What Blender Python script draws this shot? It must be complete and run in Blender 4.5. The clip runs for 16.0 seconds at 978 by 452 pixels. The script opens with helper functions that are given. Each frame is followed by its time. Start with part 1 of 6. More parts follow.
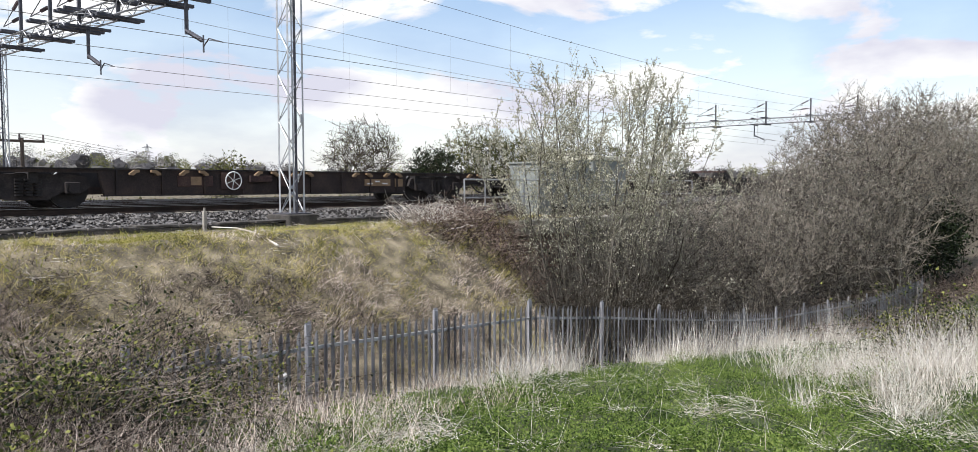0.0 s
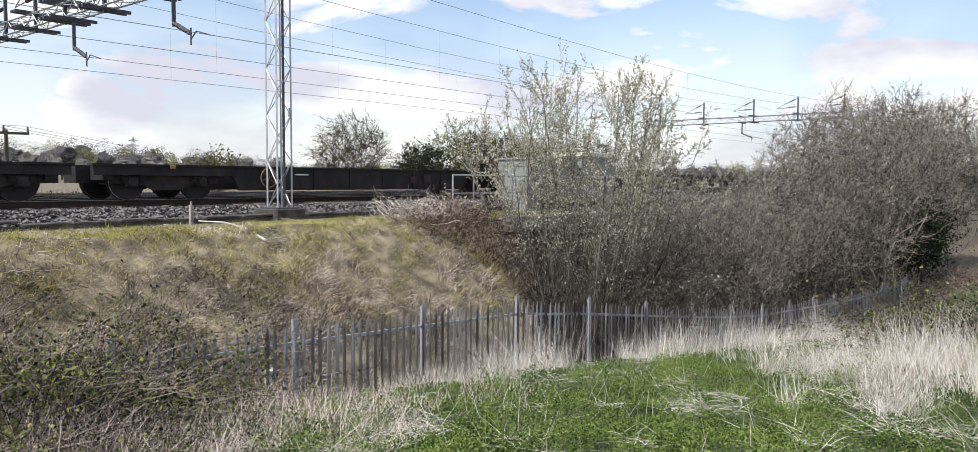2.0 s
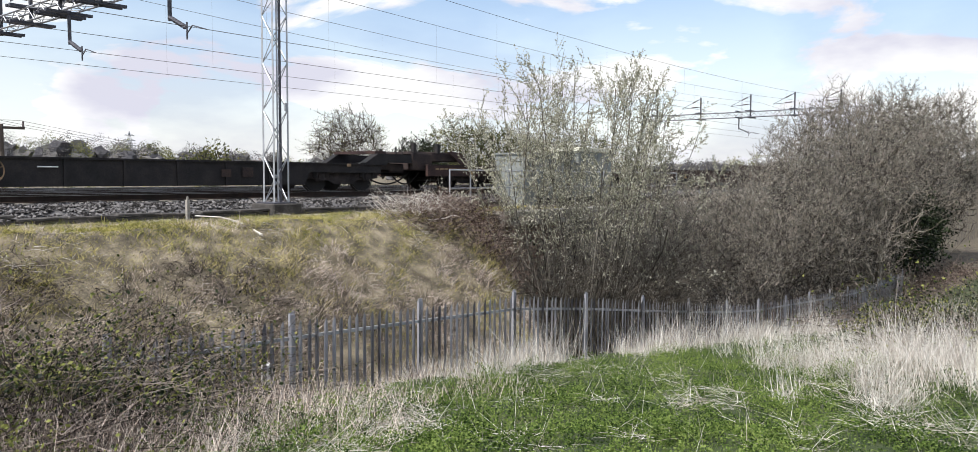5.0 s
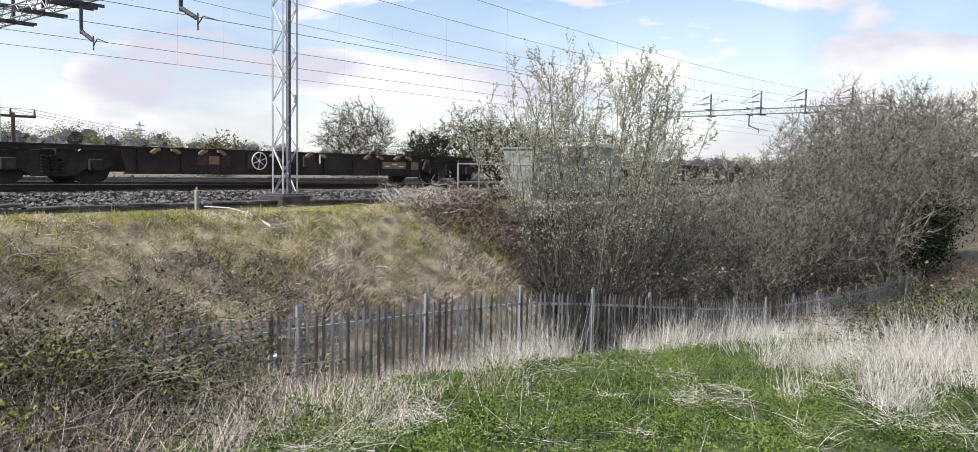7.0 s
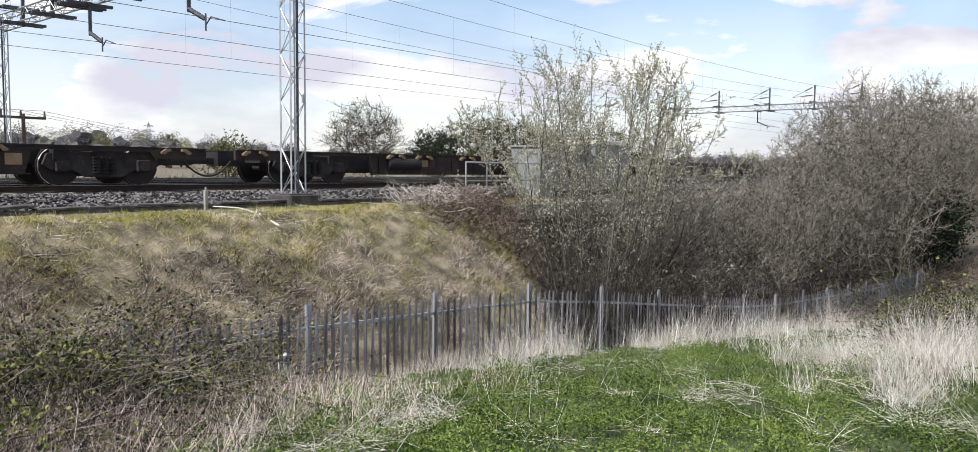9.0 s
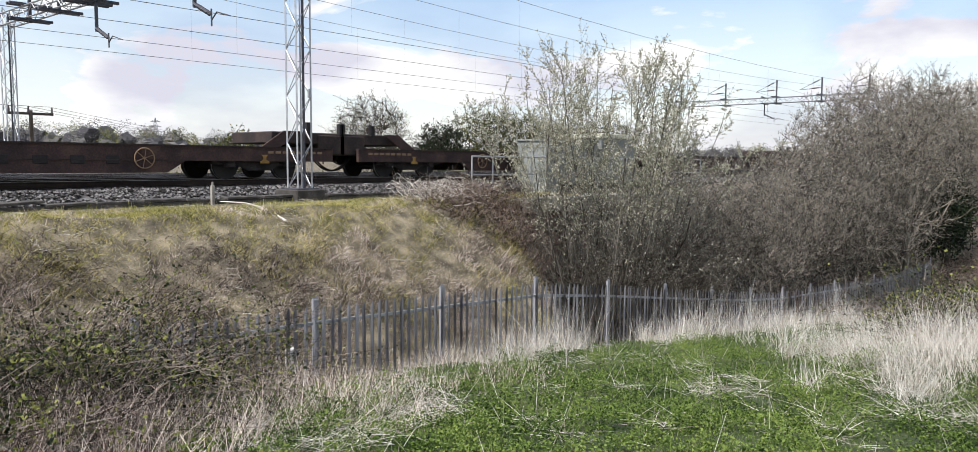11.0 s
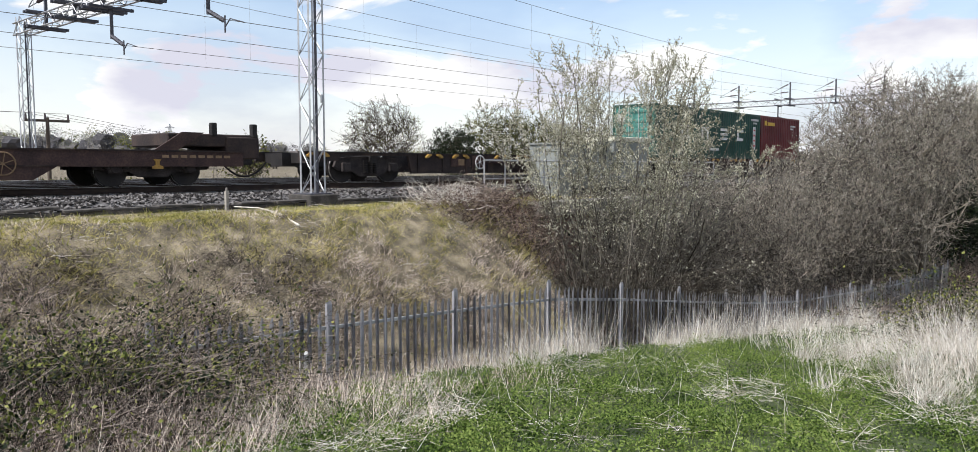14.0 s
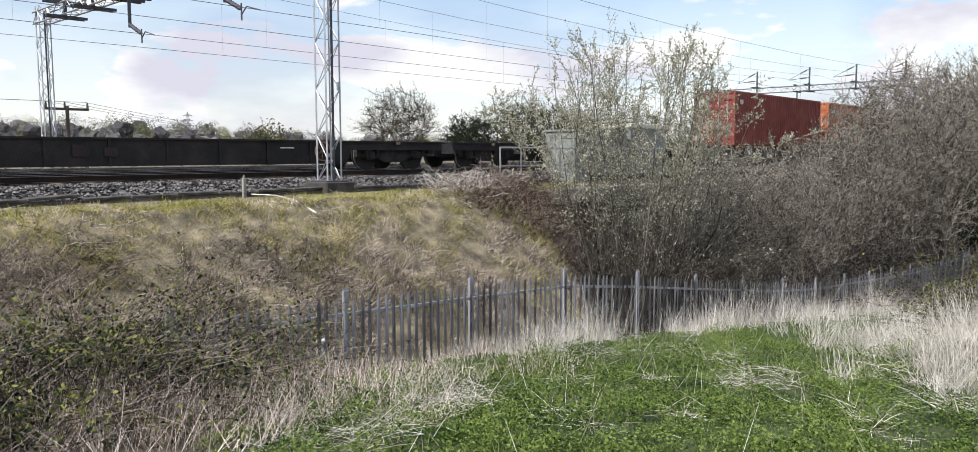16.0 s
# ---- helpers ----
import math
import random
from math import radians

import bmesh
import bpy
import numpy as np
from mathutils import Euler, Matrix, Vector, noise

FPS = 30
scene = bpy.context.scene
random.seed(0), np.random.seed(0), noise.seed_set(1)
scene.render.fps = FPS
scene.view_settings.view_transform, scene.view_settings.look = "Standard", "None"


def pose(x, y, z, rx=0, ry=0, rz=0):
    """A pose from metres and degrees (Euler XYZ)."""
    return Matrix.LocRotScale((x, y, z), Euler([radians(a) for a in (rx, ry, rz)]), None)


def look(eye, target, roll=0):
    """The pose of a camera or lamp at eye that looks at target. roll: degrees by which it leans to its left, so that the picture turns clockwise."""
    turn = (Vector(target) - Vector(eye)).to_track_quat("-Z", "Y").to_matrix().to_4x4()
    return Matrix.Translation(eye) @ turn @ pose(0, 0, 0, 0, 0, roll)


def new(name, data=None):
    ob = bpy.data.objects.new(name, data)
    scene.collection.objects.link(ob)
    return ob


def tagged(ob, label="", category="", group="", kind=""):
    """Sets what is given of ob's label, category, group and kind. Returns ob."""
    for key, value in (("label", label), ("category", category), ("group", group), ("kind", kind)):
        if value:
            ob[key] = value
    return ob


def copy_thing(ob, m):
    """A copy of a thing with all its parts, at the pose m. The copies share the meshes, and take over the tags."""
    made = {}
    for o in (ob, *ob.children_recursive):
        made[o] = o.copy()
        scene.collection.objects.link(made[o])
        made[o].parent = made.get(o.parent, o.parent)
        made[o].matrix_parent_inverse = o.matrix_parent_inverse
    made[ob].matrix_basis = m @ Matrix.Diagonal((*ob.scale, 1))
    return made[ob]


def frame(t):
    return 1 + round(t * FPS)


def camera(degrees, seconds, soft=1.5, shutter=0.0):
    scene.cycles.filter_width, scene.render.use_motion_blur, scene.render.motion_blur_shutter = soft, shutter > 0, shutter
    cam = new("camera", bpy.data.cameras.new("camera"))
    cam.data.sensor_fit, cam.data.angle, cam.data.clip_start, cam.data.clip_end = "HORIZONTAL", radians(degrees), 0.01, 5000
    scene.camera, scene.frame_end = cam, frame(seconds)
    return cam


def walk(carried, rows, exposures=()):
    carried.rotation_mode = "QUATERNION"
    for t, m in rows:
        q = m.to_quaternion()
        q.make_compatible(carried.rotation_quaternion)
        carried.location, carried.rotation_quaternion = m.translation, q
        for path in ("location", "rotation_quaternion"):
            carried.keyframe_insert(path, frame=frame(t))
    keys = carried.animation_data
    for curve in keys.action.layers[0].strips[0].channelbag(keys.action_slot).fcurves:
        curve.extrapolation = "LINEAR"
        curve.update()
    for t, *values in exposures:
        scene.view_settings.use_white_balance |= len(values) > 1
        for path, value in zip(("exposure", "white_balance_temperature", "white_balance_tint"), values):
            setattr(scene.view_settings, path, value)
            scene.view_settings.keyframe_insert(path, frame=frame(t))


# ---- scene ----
EYE = 0.49          # eye above the rail heads, which lie at z = 0; x runs along the track, y away from the eye
cam = camera(64.0, 16.0, soft=0.75)
walk(cam, [
    (0, pose(0, 0, EYE, 87.07, 0.21, -49.61)), (0.5, pose(0, 0, EYE, 86.93, 0.04, -49.79)),
    (1, pose(0, 0, EYE, 86.71, 0.11, -50.15)), (1.5, pose(0, 0, EYE, 86.58, -0.25, -50.53)),
    (2, pose(0, 0, EYE, 86.76, -0.20, -50.45)), (2.5, pose(0, 0, EYE, 86.70, -0.36, -50.67)),
    (3, pose(0, 0, EYE, 86.88, -0.22, -50.94)), (3.5, pose(0, 0, EYE, 86.65, -0.34, -50.84)),
    (4, pose(0, 0, EYE, 86.43, -0.18, -50.70)), (6.5, pose(0, 0, EYE, 86.24, -0.65, -50.39)),
    (7, pose(0, 0, EYE, 85.96, -0.93, -50.06)), (7.5, pose(0, 0, EYE, 86.05, -0.68, -49.79)),
    (8, pose(0, 0, EYE, 86.16, -0.67, -49.84)), (8.5, pose(0, 0, EYE, 85.79, -0.67, -49.56)),
    (9, pose(0, 0, EYE, 85.83, -0.56, -49.49)), (11.5, pose(0, 0, EYE, 85.31, -0.32, -49.02)),
    (12, pose(0, 0, EYE, 85.27, -0.22, -49.23)), (12.5, pose(0, 0, EYE, 85.20, -0.24, -48.92)),
    (13, pose(0, 0, EYE, 85.51, -0.08, -48.79)), (13.5, pose(0, 0, EYE, 85.61, -0.03, -48.49)),
    (14, pose(0, 0, EYE, 85.68, 0.01, -48.15)), (14.5, pose(0, 0, EYE, 85.65, 0.06, -47.72)),
    (15, pose(0, 0, EYE, 85.19, 0.19, -47.12)), (15.5, pose(0, 0, EYE, 84.95, 0.11, -47.02)),
    (16, pose(0, 0, EYE, 84.75, 0.12, -46.99))], exposures=[(0, 0.12), (16, 0.10)])

# ---- light: spring sky with broken cloud, sun high over the way the train goes ----
SUN_ELEV, SUN_AZ = 50.0, -88.0      # degrees; azimuth from +y towards +x
world = bpy.data.worlds.new("sky")
scene.world = world
world.use_nodes = True
wn, wl = world.node_tree.nodes, world.node_tree.links
wn.clear()
sky = wn.new("ShaderNodeTexSky")
sky.sky_type, sky.sun_disc = "NISHITA", False
sky.sun_elevation, sky.sun_rotation = radians(SUN_ELEV), radians(SUN_AZ)
sky.air_density, sky.dust_density, sky.ozone_density = 1.0, 1.2, 1.4
tc = wn.new("ShaderNodeTexCoord")
mp = wn.new("ShaderNodeMapping")
mp.inputs["Scale"].default_value = (1.0, 1.0, 2.6)
mp.inputs["Location"].default_value = (3.3, 1.7, 0.35)
wl.new(tc.outputs["Generated"], mp.inputs["Vector"])
cn = wn.new("ShaderNodeTexNoise")
cn.inputs["Scale"].default_value, cn.inputs["Detail"].default_value, cn.inputs["Roughness"].default_value = 4.3, 9.0, 0.52
cn.inputs["Distortion"].default_value = 0.35
wl.new(mp.outputs["Vector"], cn.inputs["Vector"])
cr = wn.new("ShaderNodeValToRGB")
cr.color_ramp.elements[0].position, cr.color_ramp.elements[1].position = 0.485, 0.55
wl.new(cn.outputs["Fac"], cr.inputs["Fac"])
cn2 = wn.new("ShaderNodeTexNoise")
cn2.inputs["Scale"].default_value, cn2.inputs["Detail"].default_value = 3.6, 7.0
wl.new(mp.outputs["Vector"], cn2.inputs["Vector"])
cc = wn.new("ShaderNodeValToRGB")
cc.color_ramp.elements[0].position, cc.color_ramp.elements[0].color = 0.41, (0.68, 0.68, 0.79, 1)
cc.color_ramp.elements[1].position, cc.color_ramp.elements[1].color = 0.55, (1.0, 1.0, 1.0, 1)
wl.new(cn2.outputs["Fac"], cc.inputs["Fac"])
bsky, bcloud, bmix = wn.new("ShaderNodeBackground"), wn.new("ShaderNodeBackground"), wn.new("ShaderNodeMixShader")
bsky.inputs["Strength"].default_value = 0.17
bcloud.inputs["Strength"].default_value = 1.02
wl.new(sky.outputs["Color"], bsky.inputs["Color"])
wl.new(cc.outputs["Color"], bcloud.inputs["Color"])
sx = wn.new("ShaderNodeSeparateXYZ")
wl.new(tc.outputs["Generated"], sx.inputs["Vector"])
hz = wn.new("ShaderNodeMapRange")          # pale haze low over the horizon
for key, value in (("From Min", -0.02), ("From Max", 0.24), ("To Min", 0.92), ("To Max", 0.05)):
    hz.inputs[key].default_value = value
wl.new(sx.outputs["Z"], hz.inputs["Value"])
mx = wn.new("ShaderNodeMath")
mx.operation = "MAXIMUM"
wl.new(hz.outputs["Result"], mx.inputs[0])
wl.new(cr.outputs["Color"], mx.inputs[1])
wl.new(mx.outputs[0], bmix.inputs["Fac"])
wl.new(bsky.outputs["Background"], bmix.inputs[1])
wl.new(bcloud.outputs["Background"], bmix.inputs[2])
wo = wn.new("ShaderNodeOutputWorld")
wl.new(bmix.outputs["Shader"], wo.inputs["Surface"])
sun = new("sun", bpy.data.lights.new("sun", "SUN"))
sun.data.energy, sun.data.angle, sun.data.color = 5.0, radians(0.53), (1.0, 0.975, 0.95)
to_sun = Vector((math.sin(radians(SUN_AZ)) * math.cos(radians(SUN_ELEV)), math.cos(radians(SUN_AZ)) * math.cos(radians(SUN_ELEV)), math.sin(radians(SUN_ELEV))))
sun.matrix_world = look(to_sun * 60, (0, 0, 0))


# ---- materials ----
def material(name, stops, scale=6.0, fine=60.0, rough=0.8, metal=0.0, bump=0.25, island=0.0, translucent=0.0, spread=(0.3, 0.7), stretch=(1, 1, 1), objrand=0.0):
    """Two scales of noise through a colour ramp; island and objrand vary single pieces."""
    m = bpy.data.materials.new(name)
    m.use_nodes = True
    n, l = m.node_tree.nodes, m.node_tree.links
    b = n["Principled BSDF"]
    b.inputs["Roughness"].default_value, b.inputs["Metallic"].default_value = rough, metal
    if island:
        b.inputs["Specular IOR Level"].default_value = 0.12
    t = n.new("ShaderNodeTexCoord")
    g = n.new("ShaderNodeMapping")
    g.inputs["Scale"].default_value = stretch
    l.new(t.outputs["Object"], g.inputs["Vector"])
    a, c = n.new("ShaderNodeTexNoise"), n.new("ShaderNodeTexNoise")
    for k, s, d in ((a, scale, 5.0), (c, fine, 3.0)):
        k.inputs["Scale"].default_value, k.inputs["Detail"].default_value = s, d
        l.new(g.outputs["Vector"], k.inputs["Vector"])
    mix = n.new("ShaderNodeMath")
    mix.operation = "MULTIPLY_ADD"
    l.new(c.outputs["Fac"], mix.inputs[0])
    mix.inputs[1].default_value = 0.45
    off = n.new("ShaderNodeMath")
    off.operation = "MULTIPLY_ADD"
    l.new(a.outputs["Fac"], off.inputs[0])
    off.inputs[1].default_value, off.inputs[2].default_value = 0.9, -0.175
    l.new(off.outputs[0], mix.inputs[2])
    fac = mix
    for amount, node, out in ((island, "ShaderNodeNewGeometry", "Random Per Island"), (objrand, "ShaderNodeObjectInfo", "Random")):
        if amount:
            r, s, u = n.new(node), n.new("ShaderNodeMath"), n.new("ShaderNodeMath")
            s.operation, u.operation = "MULTIPLY_ADD", "ADD"
            l.new(r.outputs[out], s.inputs[0])
            s.inputs[1].default_value, s.inputs[2].default_value = amount, -amount / 2
            l.new(s.outputs[0], u.inputs[0])
            l.new(fac.outputs[0], u.inputs[1])
            fac = u
    ramp = n.new("ShaderNodeValToRGB")
    e = ramp.color_ramp.elements
    while len(e) < len(stops):
        e.new(0.5)
    for k, col in enumerate(stops):
        e[k].position = spread[0] + (spread[1] - spread[0]) * k / max(1, len(stops) - 1)
        e[k].color = (*col, 1)
    l.new(fac.outputs[0], ramp.inputs["Fac"])
    l.new(ramp.outputs["Color"], b.inputs["Base Color"])
    if bump:
        bp = n.new("ShaderNodeBump")
        bp.inputs["Strength"].default_value, bp.inputs["Distance"].default_value = bump, 0.02
        l.new(c.outputs["Fac"], bp.inputs["Height"])
        l.new(bp.outputs["Normal"], b.inputs["Normal"])
    if translucent:
        tr, ms = n.new("ShaderNodeBsdfTranslucent"), n.new("ShaderNodeMixShader")
        ms.inputs["Fac"].default_value = translucent
        l.new(ramp.outputs["Color"], tr.inputs["Color"])
        l.new(b.outputs["BSDF"], ms.inputs[1])
        l.new(tr.outputs["BSDF"], ms.inputs[2])
        l.new(ms.outputs["Shader"], n["Material Output"].inputs["Surface"])
    return m


M = {
    "soil": material("soil", [(0.05, 0.04, 0.03), (0.10, 0.082, 0.058), (0.15, 0.13, 0.085)], 1.5, 30, 0.95, bump=0.6),
    "ballast": material("ballast", [(0.035, 0.033, 0.033), (0.10, 0.095, 0.095), (0.2, 0.195, 0.19)], 5, 24, 0.95, bump=0.9),
    "stone": material("ballast stone", [(0.025, 0.023, 0.022), (0.075, 0.07, 0.068), (0.20, 0.19, 0.185)], 2, 30, 0.9, island=0.7, bump=0.2),
    "rail_side": material("rusty rail", [(0.02, 0.014, 0.012), (0.05, 0.033, 0.026)], 4, 60, 0.8, 0.3),
    "rail_head": material("worn rail head", [(0.35, 0.35, 0.36), (0.5, 0.5, 0.5)], 3, 40, 0.35, 0.9, bump=0.05),
    "concrete": material("weathered concrete", [(0.15, 0.14, 0.12), (0.28, 0.26, 0.23), (0.36, 0.34, 0.30)], 3, 45, 0.9, bump=0.4),
    "galv": material("galvanised steel", [(0.33, 0.34, 0.36), (0.50, 0.51, 0.53)], 5, 40, 0.5, 0.55, bump=0.08),
    "galv_dull": material("dull galvanised fence steel", [(0.23, 0.228, 0.245), (0.34, 0.335, 0.36)], 1.5, 30, 0.6, 0.05, bump=0.1, objrand=0.05),
    "dark_metal": material("dark grey fittings", [(0.05, 0.05, 0.06), (0.10, 0.10, 0.12)], 5, 40, 0.6, 0.3),
    "porcelain": material("brown glazed insulator", [(0.07, 0.05, 0.05), (0.13, 0.10, 0.10)], 5, 30, 0.25),
    "wire": material("copper contact wire", [(0.10, 0.09, 0.09), (0.15, 0.13, 0.12)], 2, 20, 0.6, 0.4, bump=0),
    "brick": material("sooty brick", [(0.06, 0.04, 0.035), (0.14, 0.09, 0.07), (0.2, 0.13, 0.10)], 3, 30, 0.9, objrand=0.5),
    "mortar": material("dark mortar", [(0.07, 0.065, 0.06), (0.13, 0.12, 0.11)], 4, 40, 0.95),
    "hut": material("pale grey painted hut", [(0.17, 0.185, 0.175), (0.25, 0.265, 0.25)], 2, 25, 0.7, bump=0.1),
    "cream": material("weathered cream paint", [(0.50, 0.48, 0.38), (0.68, 0.66, 0.55)], 3, 30, 0.7, bump=0.1),
    "white": material("chalky white paint", [(0.62, 0.62, 0.62), (0.80, 0.80, 0.79)], 4, 40, 0.6, bump=0.05),
    "steel_black": material("grimy black steel", [(0.007, 0.006, 0.0065), (0.016, 0.0135, 0.014), (0.032, 0.026, 0.024)], 2.2, 30, 0.75, 0.1, bump=0.25),
    "steel_brown": material("brown brake-dust steel", [(0.013, 0.009, 0.009), (0.032, 0.021, 0.019), (0.06, 0.038, 0.03)], 1.8, 26, 0.8, 0.1, bump=0.25),
    "steel_rust": material("rusty maroon steel", [(0.022, 0.012, 0.012), (0.052, 0.028, 0.025), (0.09, 0.052, 0.04)], 1.6, 24, 0.8, 0.1, bump=0.25),
    "bogie": material("dusty bogie casting", [(0.012, 0.010, 0.010), (0.030, 0.024, 0.024), (0.058, 0.046, 0.043)], 3, 30, 0.85, 0.1, bump=0.3),
    "tyre": material("bright worn wheel tread", [(0.22, 0.21, 0.2), (0.4, 0.39, 0.38)], 3, 30, 0.4, 0.8, bump=0.05),
    "yellow": material("grubby yellow paint", [(0.20, 0.11, 0.025), (0.40, 0.23, 0.04)], 4, 40, 0.65, bump=0.1),
    "yellow_mark": material("yellow lettering paint", [(0.60, 0.38, 0.05), (0.78, 0.54, 0.09)], 4, 40, 0.6, bump=0.05),
    "tan": material("faded tan data panel", [(0.17, 0.11, 0.06), (0.30, 0.20, 0.12)], 4, 40, 0.8, bump=0.05),
    "green_box": material("dark green container paint", [(0.005, 0.040, 0.028), (0.009, 0.060, 0.043), (0.016, 0.075, 0.055)], 0.9, 22, 0.5, bump=0.06),
    # lighter copy of the green paint: the door end's sun glint in colour
    "green_door": material("teal door paint lightened for sun glint", [(0.025, 0.12, 0.095), (0.055, 0.19, 0.155), (0.11, 0.27, 0.235)], 3.5, 22, 0.35, bump=0.08),
    "maroon_box": material("maroon container paint", [(0.085, 0.013, 0.015), (0.14, 0.022, 0.024), (0.17, 0.04, 0.038)], 0.9, 22, 0.55, bump=0.06),
    "red_box": material("faded red container paint", [(0.16, 0.026, 0.018), (0.22, 0.04, 0.026), (0.26, 0.07, 0.045)], 0.9, 22, 0.55, bump=0.06),
    "orange_box": material("orange container paint", [(0.42, 0.10, 0.02), (0.50, 0.15, 0.04)], 0.9, 22, 0.55, bump=0.06),
    "zinc": material("zinc locking bar", [(0.35, 0.42, 0.40), (0.55, 0.6, 0.58)], 5, 30, 0.4, 0.4, bump=0.05),
    "red_mark": material("red lettering paint", [(0.45, 0.05, 0.05), (0.55, 0.08, 0.07)], 5, 40, 0.6, bump=0),
    "bark_grey": material("grey-brown bark", [(0.10, 0.085, 0.066), (0.23, 0.20, 0.158), (0.38, 0.34, 0.275)], 6, 40, 0.9, island=0.5, bump=0.2),
    "bark_willow": material("grey willow bark", [(0.055, 0.05, 0.042), (0.125, 0.112, 0.092), (0.24, 0.22, 0.185)], 3, 40, 0.9, island=0.6, bump=0.2),
    "twig_mid": material("grey-brown bare twigs", [(0.034, 0.029, 0.025), (0.118, 0.102, 0.085), (0.31, 0.275, 0.23)], 0.8, 40, 0.9, island=0.85, bump=0),
    "old_concrete": material("dark stained concrete", [(0.026, 0.023, 0.021), (0.058, 0.053, 0.048), (0.11, 0.10, 0.092)], 3, 45, 0.9, bump=0.4),
    # blue-grey of distance haze mixed into the wood's own colour
    "wood_grey": material("far bare woodland greyed by haze", [(0.085, 0.083, 0.09), (0.135, 0.13, 0.132), (0.20, 0.19, 0.18)], 0.09, 1.2, 0.9, island=0.6, bump=0, translucent=0.2),
    "turf": material("mossy turf", [(0.018, 0.026, 0.010), (0.04, 0.058, 0.016), (0.08, 0.09, 0.035)], 1.2, 30, 0.95, bump=0.5),
    "thatch": material("thatch of dead grass", [(0.035, 0.029, 0.019), (0.135, 0.112, 0.073), (0.31, 0.26, 0.18)], 2.6, 35, 0.95, bump=0.8),
    # bark of far trunks; on low scrub it paints the hollow's shade
    "bark_dark": material("dark bark, also shaded low twigs", [(0.022, 0.018, 0.014), (0.05, 0.041, 0.033), (0.095, 0.08, 0.063)], 6, 40, 0.9, island=0.5, bump=0.2),
    "twig_rust": material("rust-brown dead stem", [(0.036, 0.025, 0.021), (0.125, 0.09, 0.073), (0.31, 0.245, 0.205)], 1.5, 40, 0.85, island=0.8, bump=0.1),
    "twig_red": material("red-brown bramble stem", [(0.020, 0.015, 0.013), (0.066, 0.052, 0.044), (0.28, 0.235, 0.20)], 2, 40, 0.85, island=0.85, bump=0.1),
    "straw": material("bleached straw", [(0.43, 0.38, 0.325), (0.68, 0.625, 0.555), (0.88, 0.845, 0.785)], 3, 40, 0.8, island=0.8, bump=0, translucent=0.25),
    "straw_grey": material("grey-tan dead grass", [(0.10, 0.075, 0.066), (0.49, 0.395, 0.33), (0.90, 0.79, 0.70)], 1.6, 40, 0.85, island=0.7, bump=0, translucent=0.25),
    "moss": material("yellow-green moss and short grass", [(0.10, 0.115, 0.02), (0.27, 0.28, 0.055), (0.46, 0.44, 0.14)], 2, 20, 0.9, island=0.6, bump=0, translucent=0.25),
    "bank_olive": material("olive and straw bank grass", [(0.09, 0.095, 0.018), (0.42, 0.38, 0.095), (0.72, 0.63, 0.29)], 1.1, 12, 0.85, island=0.5, bump=0, translucent=0.25),
    "grass": material("fresh green herbage", [(0.022, 0.044, 0.010), (0.105, 0.165, 0.032), (0.235, 0.30, 0.082)], 1.1, 14, 0.6, island=0.45, bump=0, translucent=0.3),
    "leaf_pale": material("pale unfolding willow leaf", [(0.27, 0.262, 0.18), (0.46, 0.45, 0.335), (0.66, 0.64, 0.53)], 3, 20, 0.7, island=0.7, bump=0, translucent=0.45),
    "leaf_yellow": material("yellow-green young leaf", [(0.05, 0.065, 0.016), (0.13, 0.155, 0.036), (0.30, 0.31, 0.095)], 3, 20, 0.7, island=0.7, bump=0, translucent=0.3),
    "bud": material("grey-brown breaking buds", [(0.14, 0.128, 0.112), (0.225, 0.21, 0.182), (0.33, 0.31, 0.27)], 1.2, 20, 0.85, island=0.4, bump=0, translucent=0.3),
    # ivy green taken near black: shade of hollows and gaps put into the colour
    "leaf_ivy": material("ivy leaf with deep shade in it", [(0.006, 0.010, 0.005), (0.013, 0.020, 0.009), (0.035, 0.05, 0.022)], 3, 20, 0.5, island=0.7, bump=0, translucent=0.1),
    # hillside paled to grey: the haze is part of this colour
    "leaf_wood": material("far woodland in first leaf, haze in its grey", [(0.13, 0.125, 0.11), (0.20, 0.19, 0.165), (0.26, 0.245, 0.21)], 0.09, 1.2, 0.9, island=0.5, bump=0),
    "leaf_far": material("far green crown", [(0.06, 0.072, 0.03), (0.135, 0.142, 0.048), (0.25, 0.24, 0.09)], 0.15, 1.2, 0.9, island=0.5, bump=0, translucent=0.25),
    "brown_leaf": material("dead bracken litter", [(0.045, 0.028, 0.022), (0.10, 0.062, 0.048), (0.18, 0.12, 0.095)], 3, 20, 0.9, island=0.7, bump=0),
    "timber": material("creosoted timber pole", [(0.06, 0.045, 0.035), (0.11, 0.085, 0.065)], 3, 30, 0.9, stretch=(8, 8, 1)),
    "roof": material("distant slate roof", [(0.10, 0.09, 0.09), (0.17, 0.15, 0.14)], 1, 10, 0.9),
    "wall_far": material("distant rendered wall", [(0.22, 0.19, 0.17), (0.36, 0.32, 0.28)], 1, 10, 0.9),
}


# ---- mesh helpers ----
def mesh_obj(name, bm, mat, parent=None, label="", smooth=False):
    me = bpy.data.meshes.new(name)
    bm.to_mesh(me)
    bm.free()
    me.materials.append(M[mat])
    if smooth:
        for p in me.polygons:
            p.use_smooth = True
    ob = new(name, me)
    ob.parent = parent
    if label:
        ob["label"] = label
    return ob


